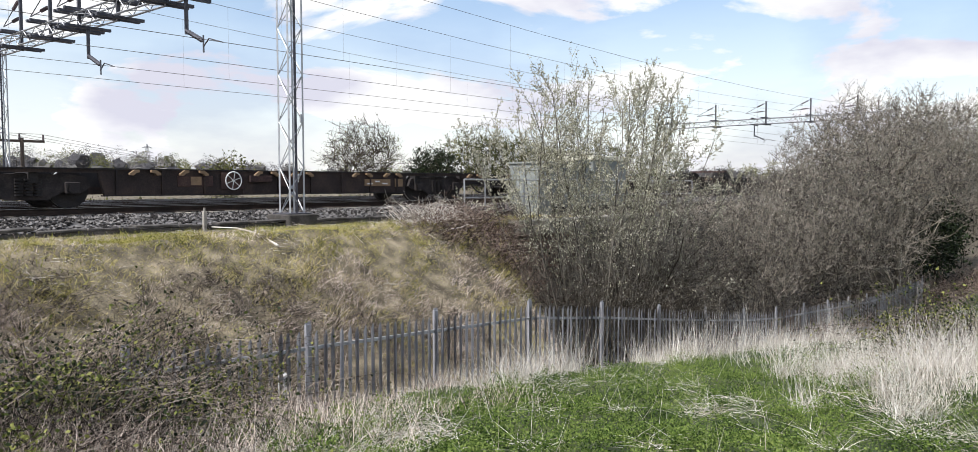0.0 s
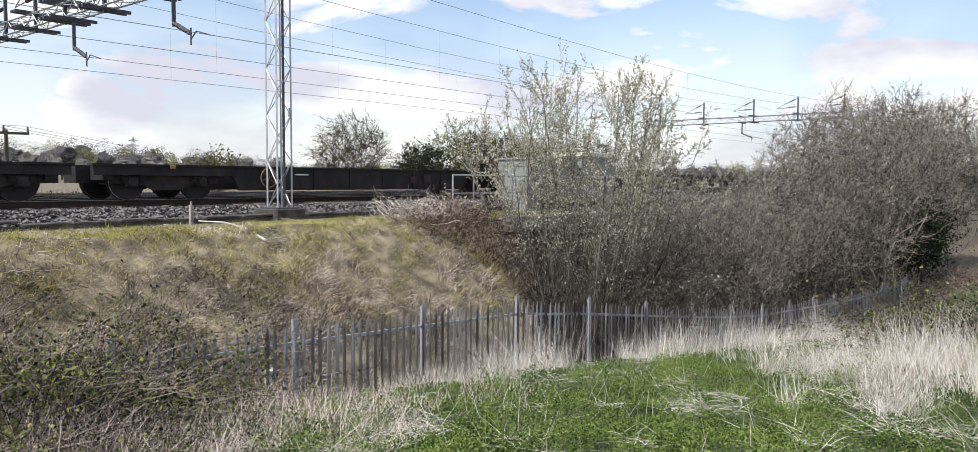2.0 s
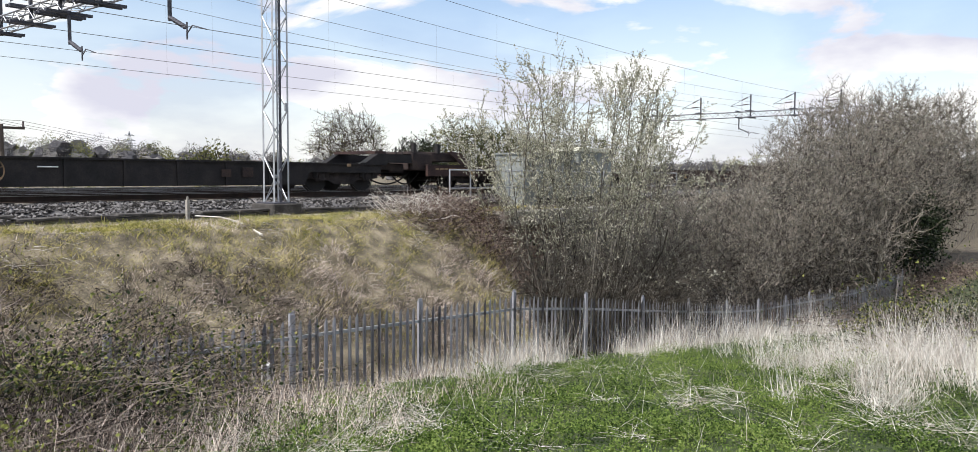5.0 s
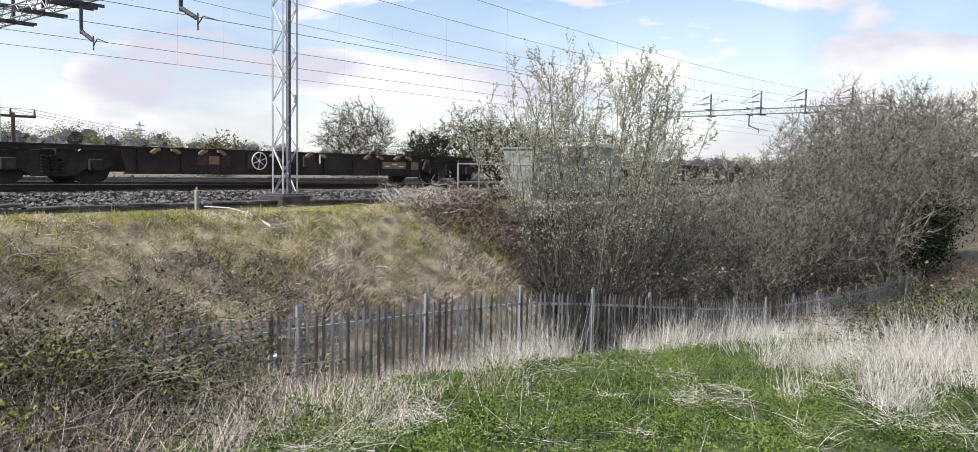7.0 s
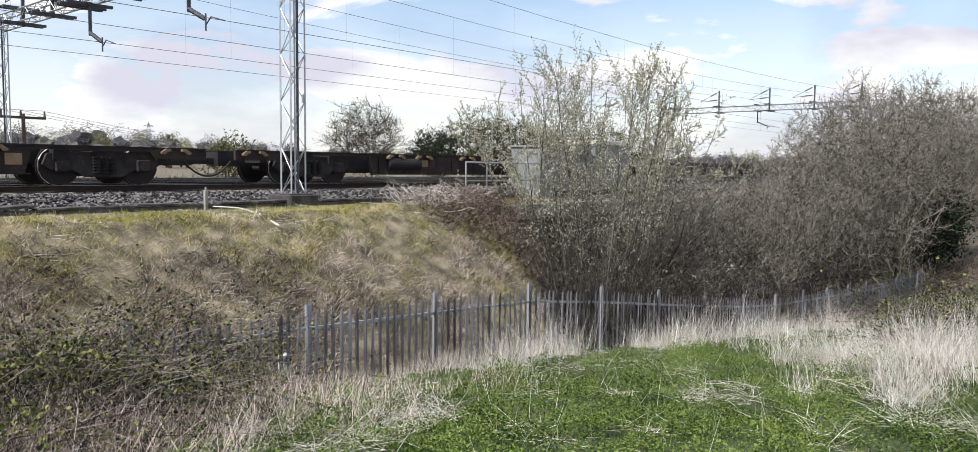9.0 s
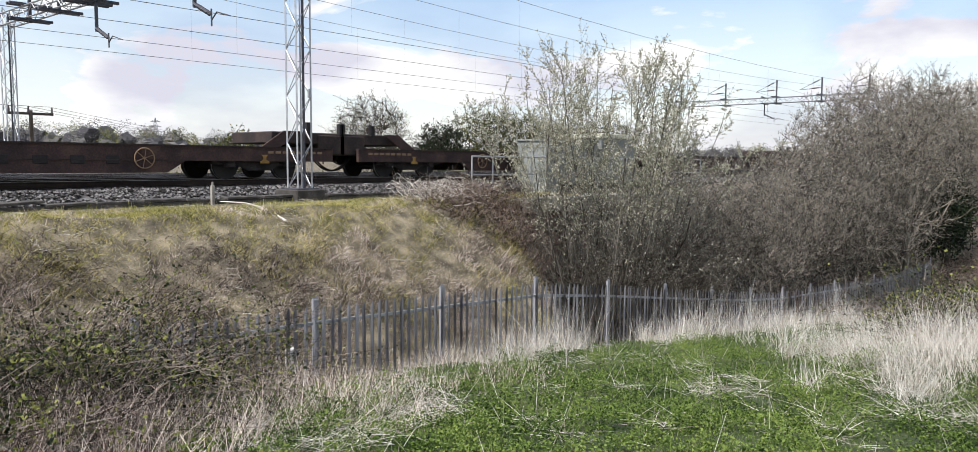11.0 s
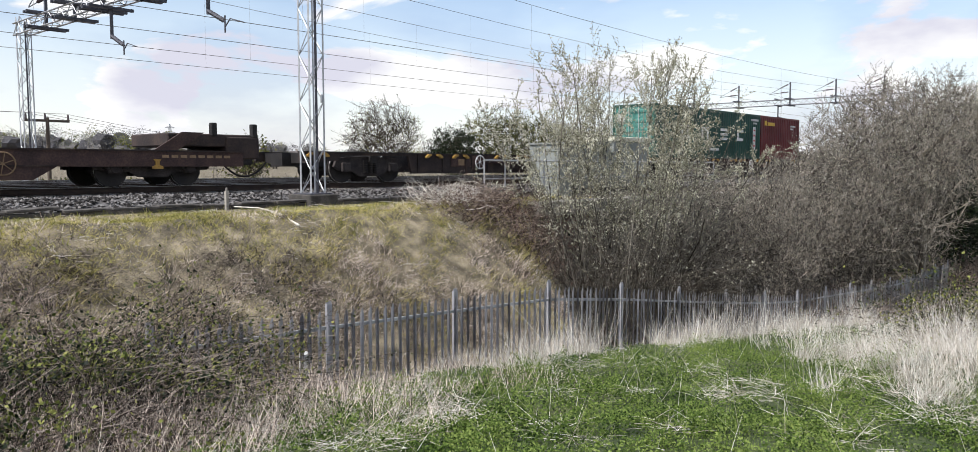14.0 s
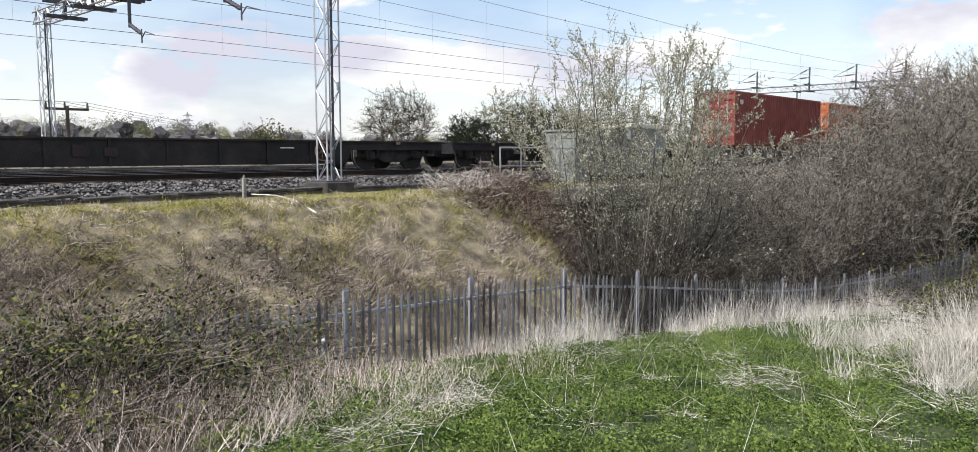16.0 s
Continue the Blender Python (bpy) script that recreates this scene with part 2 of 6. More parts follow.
def part(name, bm, mat, parent, label="", smooth=False):
    return mesh_obj(name, bm, mat, parent, label, smooth)


def raw(name, verts, faces, mat, parent=None, label="", smooth=False):
    me = bpy.data.meshes.new(name)
    me.from_pydata(verts if isinstance(verts, list) else verts.tolist(), [], faces if isinstance(faces, list) else faces.tolist())
    me.materials.append(M[mat])
    if smooth:
        for p in me.polygons:
            p.use_smooth = True
    ob = new(name, me)
    ob.parent = parent
    if label:
        ob["label"] = label
    return ob


def box(bm, x0, x1, y0, y1, z0, z1, bevel=0.0):
    r = bmesh.ops.create_cube(bm, size=1.0)
    vs = r["verts"]
    for v in vs:
        v.co = Vector(((x0 + x1) / 2 + v.co.x * (x1 - x0), (y0 + y1) / 2 + v.co.y * (y1 - y0), (z0 + z1) / 2 + v.co.z * (z1 - z0)))
    if bevel:
        es = list({e for v in vs for e in v.link_edges})
        bmesh.ops.bevel(bm, geom=es, offset=bevel, segments=1, affect="EDGES")
    return bm


def boxes(*args, bevel=0.0):
    bm = bmesh.new()
    for a in args:
        box(bm, *a, bevel=bevel)
    return bm


def rod(bm, a, b, r0, r1=None, n=6):
    a, b = Vector(a), Vector(b)
    r1 = r0 if r1 is None else r1
    d = (b - a)
    m = Matrix.Translation((a + b) / 2) @ d.to_track_quat("Z", "Y").to_matrix().to_4x4()
    bmesh.ops.create_cone(bm, cap_ends=True, segments=n, radius1=r0, radius2=r1, depth=d.length, matrix=m)
    return bm


def rods(*args, n=6):
    bm = bmesh.new()
    for a in args:
        rod(bm, *a, n=n)
    return bm


def wheel_mesh(bm, x, y, z, r, w, n=14):
    """A disc wheel with a flange on its inner side, its axle along y."""
    for r0, r1, y0, y1 in ((r, r, 0, w * 0.75), (r + 0.03, r + 0.03, w * 0.75, w), (r * 0.35, r * 0.28, -0.05, 0)):
        m = Matrix.Translation((x, y + (y0 + y1) / 2, z)) @ Matrix.Rotation(radians(-90), 4, "X")
        bmesh.ops.create_cone(bm, cap_ends=True, segments=n, radius1=r0, radius2=r1, depth=y1 - y0, matrix=m)
    return bm


def torus(bm, x, y, z, R, r, n=20, k=6):
    """A ring that stands in the x-z plane."""
    rings = []
    for i in range(n):
        a = 2 * math.pi * i / n
        rings.append([bm.verts.new((x + (R + r * math.cos(b)) * math.cos(a), y + r * math.sin(b), z + (R + r * math.cos(b)) * math.sin(a))) for b in [2 * math.pi * j / k for j in range(k)]])
    for i in range(n):
        for j in range(k):
            bm.faces.new((rings[i][j], rings[(i + 1) % n][j], rings[(i + 1) % n][(j + 1) % k], rings[i][(j + 1) % k]))
    return bm


def prism(bm, pts, y0, y1):
    """An outline in x-z, pushed from y0 to y1."""
    a = [bm.verts.new((x, y0, z)) for x, z in pts]
    b = [bm.verts.new((x, y1, z)) for x, z in pts]
    bm.faces.new(a)
    bm.faces.new(b[::-1])
    for i in range(len(pts)):
        j = (i + 1) % len(pts)
        bm.faces.new((a[j], a[i], b[i], b[j]))
    return bm


def thing(name, label, category, group="", kind="", at=(0, 0, 0)):
    e = new(name)
    e.empty_display_size = 0.2
    e.location = at
    return tagged(e, label, category, group, kind)


# ---- blades, leaves and branches in bulk ----
def unit(v):
    return v / np.maximum(np.linalg.norm(v, axis=1, keepdims=True), 1e-9)


def blades(rng, P, lean, L, W, droop, seg=2):
    """Tapered strips from the roots P. lean: first direction; droop: how far the tips sink or arch over, as a share of the length."""
    n = len(P)
    side = unit(np.cross(lean, rng.normal(size=(n, 3))))
    arch = rng.normal(size=(n, 3)) * 0.5
    arch[:, 2] = -1.0
    verts = np.empty((n, seg + 1, 2, 3))
    for k in range(seg + 1):
        t = k / seg
        c = P + lean * (L * t)[:, None] + arch * (droop * L * t * t)[:, None]
        w = (W * (1 - 0.85 * t) / 2)[:, None]
        verts[:, k, 0], verts[:, k, 1] = c - side * w, c + side * w
    base = (np.arange(n) * (seg + 1) * 2)[:, None]
    quads = [np.hstack([base + 2 * k, base + 2 * k + 1, base + 2 * k + 3, base + 2 * k + 2]) for k in range(seg)]
    return verts.reshape(-1, 3), np.vstack(quads)


def leaves(rng, P, size, flat=0.0):
    """Small folded diamonds, turned at random."""
    n = len(P)
    a = unit(rng.normal(size=(n, 3)) * np.array([1, 1, 1 - flat]))
    b = unit(np.cross(a, rng.normal(size=(n, 3))))
    s = size * (0.6 + 0.8 * rng.rand(n))[:, None]
    verts = np.stack([P, P + a * s * 0.5 + b * s * 0.32, P + a * s, P + a * s * 0.5 - b * s * 0.32], 1)
    return verts.reshape(-1, 3), np.arange(n * 4).reshape(n, 4)


def tubes(A, B, RA, RB, k=3):
    """Tapered k-sided tubes from A to B."""
    A, B = np.asarray(A), np.asarray(B)
    n = len(A)
    d = unit(B - A)
    up = np.where(np.abs(d[:, 2:3]) > 0.9, np.array([[1.0, 0, 0]]), np.array([[0, 0, 1.0]]))
    u = unit(np.cross(d, up))
    w = np.cross(d, u)
    v = np.empty((n, 2, k, 3))
    for j in range(k):
        o = u * math.cos(2 * math.pi * j / k) + w * math.sin(2 * math.pi * j / k)
        v[:, 0, j], v[:, 1, j] = A + o * np.asarray(RA)[:, None], B + o * np.asarray(RB)[:, None]
    base = (np.arange(n) * 2 * k)[:, None]
    return v.reshape(-1, 3), np.vstack([np.hstack([base + j, base + (j + 1) % k, base + k + (j + 1) % k, base + k + j]) for j in range(k)])


class Plant:
    """Branches grown from stems: each is a wandering chain of tubes, with finer ones along it."""

    def __init__(self, seed):
        self.rng = np.random.RandomState(seed)
        self.seg = [[], [], [], []]
        self.tips = []

    def branch(self, p, d, length, r, level, last, up=0.15, wander=0.22, kids=(5, 5, 4), share=(0.55, 0.5, 0.45), angle=0.7, n=5):
        rng = self.rng
        p, d = np.array(p, float), np.array(d, float)
        d /= np.linalg.norm(d)
        n = n if level < last else 3
        step = length / n
        for i in range(n):
            q = p + d * step
            r2 = max(r * (1 - 0.75 / n * (1 if i < n - 1 else 1.2)), 0.0022)
            self.seg[min(level, 3)].append((p, q, r, r2))
            if level < last:
                if i >= (1 if level == 0 else 0):
                    for _ in range(rng.poisson(kids[level] / n * (1.25 if i else 0.6))):
                        f = rng.rand()
                        c = d + rng.normal(size=3) * angle
                        c[2] += up
                        self.branch(p + (q - p) * f, c, length * share[level] * (0.6 + 0.7 * rng.rand()) * (1 - 0.4 * i / n), r2 * 0.55, level + 1, last, up, wander, kids, share, angle, n)
            else:
                self.tips.append(q)
            d = d + rng.normal(size=3) * wander
            d[2] += up * 0.35
            d /= np.linalg.norm(d)
            p, r = q, r2

    def meshes(self, name_low, name_fine, mat_low, mat_fine, parent):
        low, fine = self.seg[0] + self.seg[1], self.seg[2] + self.seg[3]
        for nm, segs, mat, k in ((name_low, low, mat_low, 5), (name_fine, fine, mat_fine, 3)):
            if segs:
                A, B, RA, RB = zip(*segs)
                tagged(raw(nm, *tubes(np.array(A), np.array(B), RA, RB, k), mat, parent), kind="stuff" if k == 3 else "")


# ---- the lie of the land ----
FENCE_Y = 9.6


def fence_top(x):
    return np.interp(x, [-20, 5.5, 9.8, 12.6, 15.7, 19.2, 25.2, 39, 70], [-1.3, -1.57, -1.77, -1.91, -2.31, -2.83, -3.65, -4.57, -4.9])


def smooth(a, b, v):
    t = np.clip((v - a) / (b - a), 0, 1)
    return t * t * (3 - 2 * t)


def land(x, y):
    """Height of the ground, by numpy."""
    x, y = np.asarray(x, float), np.asarray(y, float)
    r = np.hypot(x, np.maximum(y, 0) + 0.0)
    near = -1.2 - 0.13 * np.minimum(r, 45)
    near = near + 0.75 * np.exp(-(((x - 14.5) / 2.6) ** 2 + ((y - 2.2) / 1.6) ** 2))
    base = fence_top(x) - 1.9
    z = near + (base - near) * smooth(8.7, 9.5, y)
    toe = 10.3 + 4.3 * smooth(14.5, 20.5, x)
    top = 14.2 + 0.55 * smooth(14.5, 20.5, x)
    t = np.clip((y - toe) / np.maximum(top - toe, 0.12), 0, 1)
    z = z + (-0.52 - z) * np.where(y > toe, t ** 0.85 * 0.9 + 0.1 * smooth(0, 1, t), 0)
    z = z + (-0.24 - z) * smooth(17.0, 18.4, y)
    z = z + (-1.0 - z) * smooth(34.4, 38.0, y)
    z = z + 0.010 * np.clip(y - 60, 0, 900) * smooth(60, 200, y)
    return z


def bumpy(x, y, s=1.0):
    return (0.07 * np.sin(1.7 * x + 0.6 * y) * np.sin(1.3 * y - 0.4 * x) + 0.035 * np.sin(4.1 * x + 1.0) * np.sin(3.7 * y + 2 * x)) * s


def land_b(x, y):
    y = np.asarray(y, float)
    on_grass = 1 - smooth(14.0, 16.2, y)
    return land(x, y) + bumpy(np.asarray(x, float), y) * on_grass


def make_ground():
    xs = np.concatenate([[-2500, -900, -300, -120, -60, -30], np.arange(-15, 48, 0.3), np.arange(48, 90, 2.0), [100, 140, 250, 500, 1100, 3000]])
    ys = np.concatenate([[-2500, -600, -100, -30, -12, -6], np.arange(-3, 20, 0.25), np.arange(20, 40, 0.8), [42, 46, 52, 60, 75, 100, 150, 220, 320, 500, 900, 1600, 3500]])
    X, Y = np.meshgrid(xs, ys, indexing="ij")
    Zg = land_b(X, Y)
    v = np.stack([X, Y, Zg], -1).reshape(-1, 3)
    nx, ny = len(xs), len(ys)
    i, j = np.meshgrid(np.arange(nx - 1), np.arange(ny - 1), indexing="ij")
    a = (i * ny + j).ravel()
    f = np.stack([a, a + ny, a + ny + 1, a + 1], 1)
    g = raw("ground", v, f, "soil", smooth=True)
    for key in ("ballast", "turf", "thatch"):
        g.data.materials.append(M[key])
    yc = (ys[:-1] + ys[1:]) / 2
    bal = ((yc > 16.9) & (yc < 36.5)).astype(int)
    xc = (xs[:-1] + xs[1:]) / 2
    XC, YC = np.meshgrid(xc, yc, indexing="ij")
    idx = np.where((YC < 9.1) & ((XC > 0.55 * YC) | (YC < 5.0)), 2, np.where((YC > 10.2) & (YC < 17.0) & (XC < 18), 3, bal[None, :]))
    idx = np.where(YC > 36.5, 3, idx)
    g.data.polygons.foreach_set("material_index", idx.astype(np.int32).ravel())
    tagged(g, "brown soil bank and grey ballast bed", "ground", kind="structure")


make_ground()


# ---- track ----
TRACKS = (20.43, 23.83, 27.3, 30.7)


def make_tracks():
    for yc in TRACKS:
        t = thing("railway_track", "pair of rusty rails with bright worn heads on ballast", "railway track", "railway tracks", "structure", at=(0, yc, 0))
        for s in (-1, 1):
            y = s * 0.7525
            prof = [(-0.07, -0.16), (0.07, -0.16), (0.07, -0.145), (0.012, -0.12), (0.012, -0.045), (0.036, -0.03), (0.036, -0.006), (-0.036, -0.006), (-0.036, -0.03), (-0.012, -0.045), (-0.012, -0.12), (-0.07, -0.145)]
            bm = bmesh.new()
            a = [bm.verts.new((-60, y + u, w)) for u, w in prof]
            b = [bm.verts.new((400, y + u, w)) for u, w in prof]
            for i in range(len(prof)):
                j = (i + 1) % len(prof)
                bm.faces.new((a[i], a[j], b[j], b[i]))
            rl = part("rail", bm, "rail_side", t)
            part("rail_head", boxes((-60, 400, y - 0.033, y + 0.033, -0.0055, 0.0)), "rail_head", rl, "bright worn running surface")
    bm = boxes((-0.12, 0.12, -1.25, 1.25, -0.2, -0.165), bevel=0.01)
    first = None
    for k in range(60):
        x = -4 + k * 0.7
        if first is None:
            first = mesh_obj("sleeper", bm, "concrete")
            ob = first
        else:
            ob = new("sleeper", first.data)
        ob.location = (x, TRACKS[0], -0.012)
        tagged(ob, "concrete sleeper sunk in the ballast", "sleeper", "sleepers", "structure")


make_tracks()


def make_stones():
    rng = np.random.RandomState(5)
    n = 18000
    x = 3 + 30 * rng.rand(n) ** 1.2
    y = np.where(rng.rand(n) < 0.6, 17.15 + 2.6 * rng.rand(n), 19.8 + 9 * rng.rand(n) ** 1.3)
    keep = np.abs(y - 19.68) > 0.1
    x, y = x[keep], y[keep]
    n = len(x)
    z = land(x, y) + 0.012 + 0.06 * rng.rand(n) * (0.5 + 0.5 * np.sin(x * 1.3) * np.sin(y * 2.1 + x * 0.2))
    o = np.array([[1, 0, 0], [0, 1, 0], [-1, 0, 0], [0, -1, 0], [0, 0, 1], [0, 0, -1]], float)
    v = o[None] * (0.026 + 0.036 * rng.rand(n, 1, 1)) * (0.6 + 0.8 * rng.rand(n, 6, 1)) + rng.normal(size=(n, 6, 3)) * 0.006
    v[:, :, 2] *= 0.75
    v += np.stack([x, y, z], 1)[:, None]
    f = np.array([[0, 1, 4], [1, 2, 4], [2, 3, 4], [3, 0, 4], [1, 0, 5], [2, 1, 5], [3, 2, 5], [0, 3, 5]])
    F = (np.arange(n) * 6)[:, None, None] + f[None]
    tagged(raw("ballast_stones", v.reshape(-1, 3), F.reshape(-1, 3), "stone"), "loose grey granite ballast stones", "ballast", kind="stuff")


make_stones()


def make_trough():
    t = thing("cable_trough", "weathered concrete cable trough with loose lids beside the ballast", "cable trough", kind="structure")
    rng = np.random.RandomState(8)
    base = None
    for k in range(46):
        x = -4 + k * 1.0
        if base is None:
            base = part("trough_lid", boxes((0, 0.97, -0.17, 0.17, -0.06, 0.0), bevel=0.012), "old_concrete", t)
            ob = base
        else:
            ob = new("trough_lid", base.data)
            ob.parent = t
        ob.location = (x, 17.1 + rng.normal() * 0.015, -0.37 + rng.normal() * 0.012)
        ob.rotation_euler = (rng.normal() * 0.02, rng.normal() * 0.015, rng.normal() * 0.012)
    part("trough_side", boxes((-4, 42, 16.95, 17.25, -0.6, -0.435)), "old_concrete", t)


make_trough()


# ---- overhead line ----
WIRE_Y = TRACKS
PORTALS = (12.3, 73.5)
NEAR_LEG, FAR_LEG = 17.25, 38.3


def lattice(bm, p0, p1, w, cell, rc, rb, axis):
    """A square lattice bar from p0 to p1; axis is the length's axis."""
    p0, p1 = Vector(p0), Vector(p1)
    ax = {"z": (Vector((1, 0, 0)), Vector((0, 1, 0))), "y": (Vector((1, 0, 0)), Vector((0, 0, 1)))}[axis]
    cs = [(ax[0] * a + ax[1] * b) * (w / 2) for a, b in ((-1, -1), (1, -1), (1, 1), (-1, 1))]
    for c in cs:
        rod(bm, p0 + c, p1 + c, rc, n=4)
    n = max(2, round((p1 - p0).length / cell))
    for i in range(n):
        a, b = p0.lerp(p1, i / n), p0.lerp(p1, (i + 1) / n)
        for k in range(4):
            c, d = cs[k], cs[(k + 1) % 4]
            rod(bm, a + (c if (i + k) % 2 else d), b + (d if (i + k) % 2 else c), rb, n=4)
    return bm


def insulator(bm, a, b, r):
    a, b = Vector(a), Vector(b)
    for k in range(7):
        p = a.lerp(b, (k + 0.2) / 7)
        q = a.lerp(b, (k + 0.75) / 7)
        rod(bm, p, q, r, r * 0.55, n=8)
    rod(bm, a, b, r * 0.45, n=6)
    return bm


def make_portal(x0, posts):
    g = thing("overhead_line_portal", "galvanised lattice portal over four tracks with insulators", "gantry", "overhead line portals", at=(x0, 0, 0))
    for y, zb in ((NEAR_LEG, -0.213), (FAR_LEG, -1.05)):
        leg = part("leg", lattice(bmesh.new(), (0, y, zb), (0, y, 7.0), 0.44, 0.6, 0.028, 0.013, "z"), "galv", g)
        part("foot_plate", boxes((-0.36, 0.36, y - 0.36, y + 0.36, zb - 0.012, zb + 0.02), bevel=0.005), "dark_metal", leg)
        part("down_pipe", rods(((0.0, y - 0.2, zb), (0.0, y - 0.2, 6.8), 0.035)), "dark_metal", leg)
    part("beam", lattice(bmesh.new(), (0, NEAR_LEG - 0.4, 6.5), (0, FAR_LEG + 0.5, 6.5), 0.5, 0.6, 0.038, 0.018, "y"), "galv", g)
    for yp in posts:
        part("post", boxes((-0.055, 0.055, yp - 0.055, yp + 0.055, 6.1, 8.35)), "dark_metal", g, "dark upright post on the beam")
        for dy in (-0.16, 0.16):
            for zc in (6.80, 6.20):
                part("clamp", boxes((-0.8, 0.8, yp + dy - 0.065, yp + dy + 0.065, zc - 0.05, zc + 0.05)), "dark_metal", g)
        arm = part("cantilever", rods(((0, yp, 8.25), (0, yp + 1.95, 7.35), 0.018), ((0, yp, 7.45), (0, yp + 1.95, 7.33), 0.022)), "dark_metal", g)
        for a, b in (((0, yp + 0.25, 8.13), (0, yp + 0.85, 7.86)), ((0, yp + 0.25, 7.44), (0, yp + 0.9, 7.40))):
            part("insulator", insulator(bmesh.new(), a, b, 0.075), "porcelain", arm)
    for yc in (TRACKS[0], TRACKS[2]):
        yh = yc + 2.0
        part("drop_post", rods(((0, yh, 6.3), (0, yh, 5.1), 0.06)), "dark_metal", g)
        drop = part("registration_arm", rods(((0, yh - 0.95, 4.95), (0, yh - 0.95, 4.45), 0.025), ((0, yh - 0.95, 4.62), (0, yh - 1.25, 4.82), 0.02), ((0, yh - 1.25, 4.82), (0, yc, 4.62), 0.017)), "dark_metal", g)
        part("registration_insulator", insulator(bmesh.new(), (0, yh, 5.2), (0, yh - 0.95, 4.78), 0.08), "dark_metal", drop)
        for zc in (6.80, 6.20):
            part("clamp", boxes((-0.8, 0.8, yh - 0.065, yh + 0.065, zc - 0.05, zc + 0.05)), "dark_metal", g)
    return g


make_portal(PORTALS[0], (20.2, 23.6, 26.9, 30.0, 32.6, 35.6))
make_portal(PORTALS[1], (20.1, 24.1, 28.2, 33.2, 37.9))
mb = mesh_obj("mast_footing", boxes((-0.44, 0.44, -0.5, 0.5, -0.62, -0.225), bevel=0.025), "old_concrete")
mb.location = (PORTALS[0], NEAR_LEG, 0)
tagged(mb, "weathered concrete footing block under the lattice mast", "footing", kind="structure")
part("sign_plate", boxes((-0.05, 0.05, -0.02, 0.02, 0, 0.22), bevel=0.008), "galv", mb).location = (0.12, -0.3, 2.15)


def wire_points(y, z, sag, x0, x1, span):
    pts = []
    for k in range(41):
        x = x0 + (x1 - x0) * k / 40
        f = ((x - PORTALS[0]) / span) % 1.0
        pts.append((x, y, z - sag * 4 * f * (1 - f)))
    return pts


def polyline(name, pts, r, mat, parent):
    cu = bpy.data.curves.new(name, "CURVE")
    cu.dimensions, cu.bevel_depth, cu.bevel_resolution = "3D", r, 0
    s = cu.splines.new("POLY")
    s.points.add(len(pts) - 1)
    for p, c in zip(s.points, pts):
        p.co = (*c, 1)
    cu.materials.append(M[mat])
    ob = new(name, cu)
    ob.parent = parent
    return ob


def make_wires():
    span = PORTALS[1] - PORTALS[0]
    for yc in TRACKS:
        w = thing("overhead_wire", "dark contact and catenary wires strung over the track", "overhead wire", "overhead wires")
        polyline("contact_wire", wire_points(yc, 4.62, 0.03, PORTALS[0] - span, PORTALS[1] + 3 * span, span), 0.0085, "wire", w)
        polyline("catenary_wire", wire_points(yc, 7.55, 0.7, PORTALS[0] - span, PORTALS[1] + 3 * span, span), 0.0085, "wire", w)
        bm = bmesh.new()
        for k in range(-6, 30):
            x = PORTALS[0] + (k + 0.5) * span / 7
            f = ((x - PORTALS[0]) / span) % 1.0
            rod(bm, (x, yc, 4.61), (x, yc, 7.55 - 0.7 * 4 * f * (1 - f)), 0.003, n=4)
        tagged(part("dropper_wire", bm, "wire", w), kind="stuff")


make_wires()


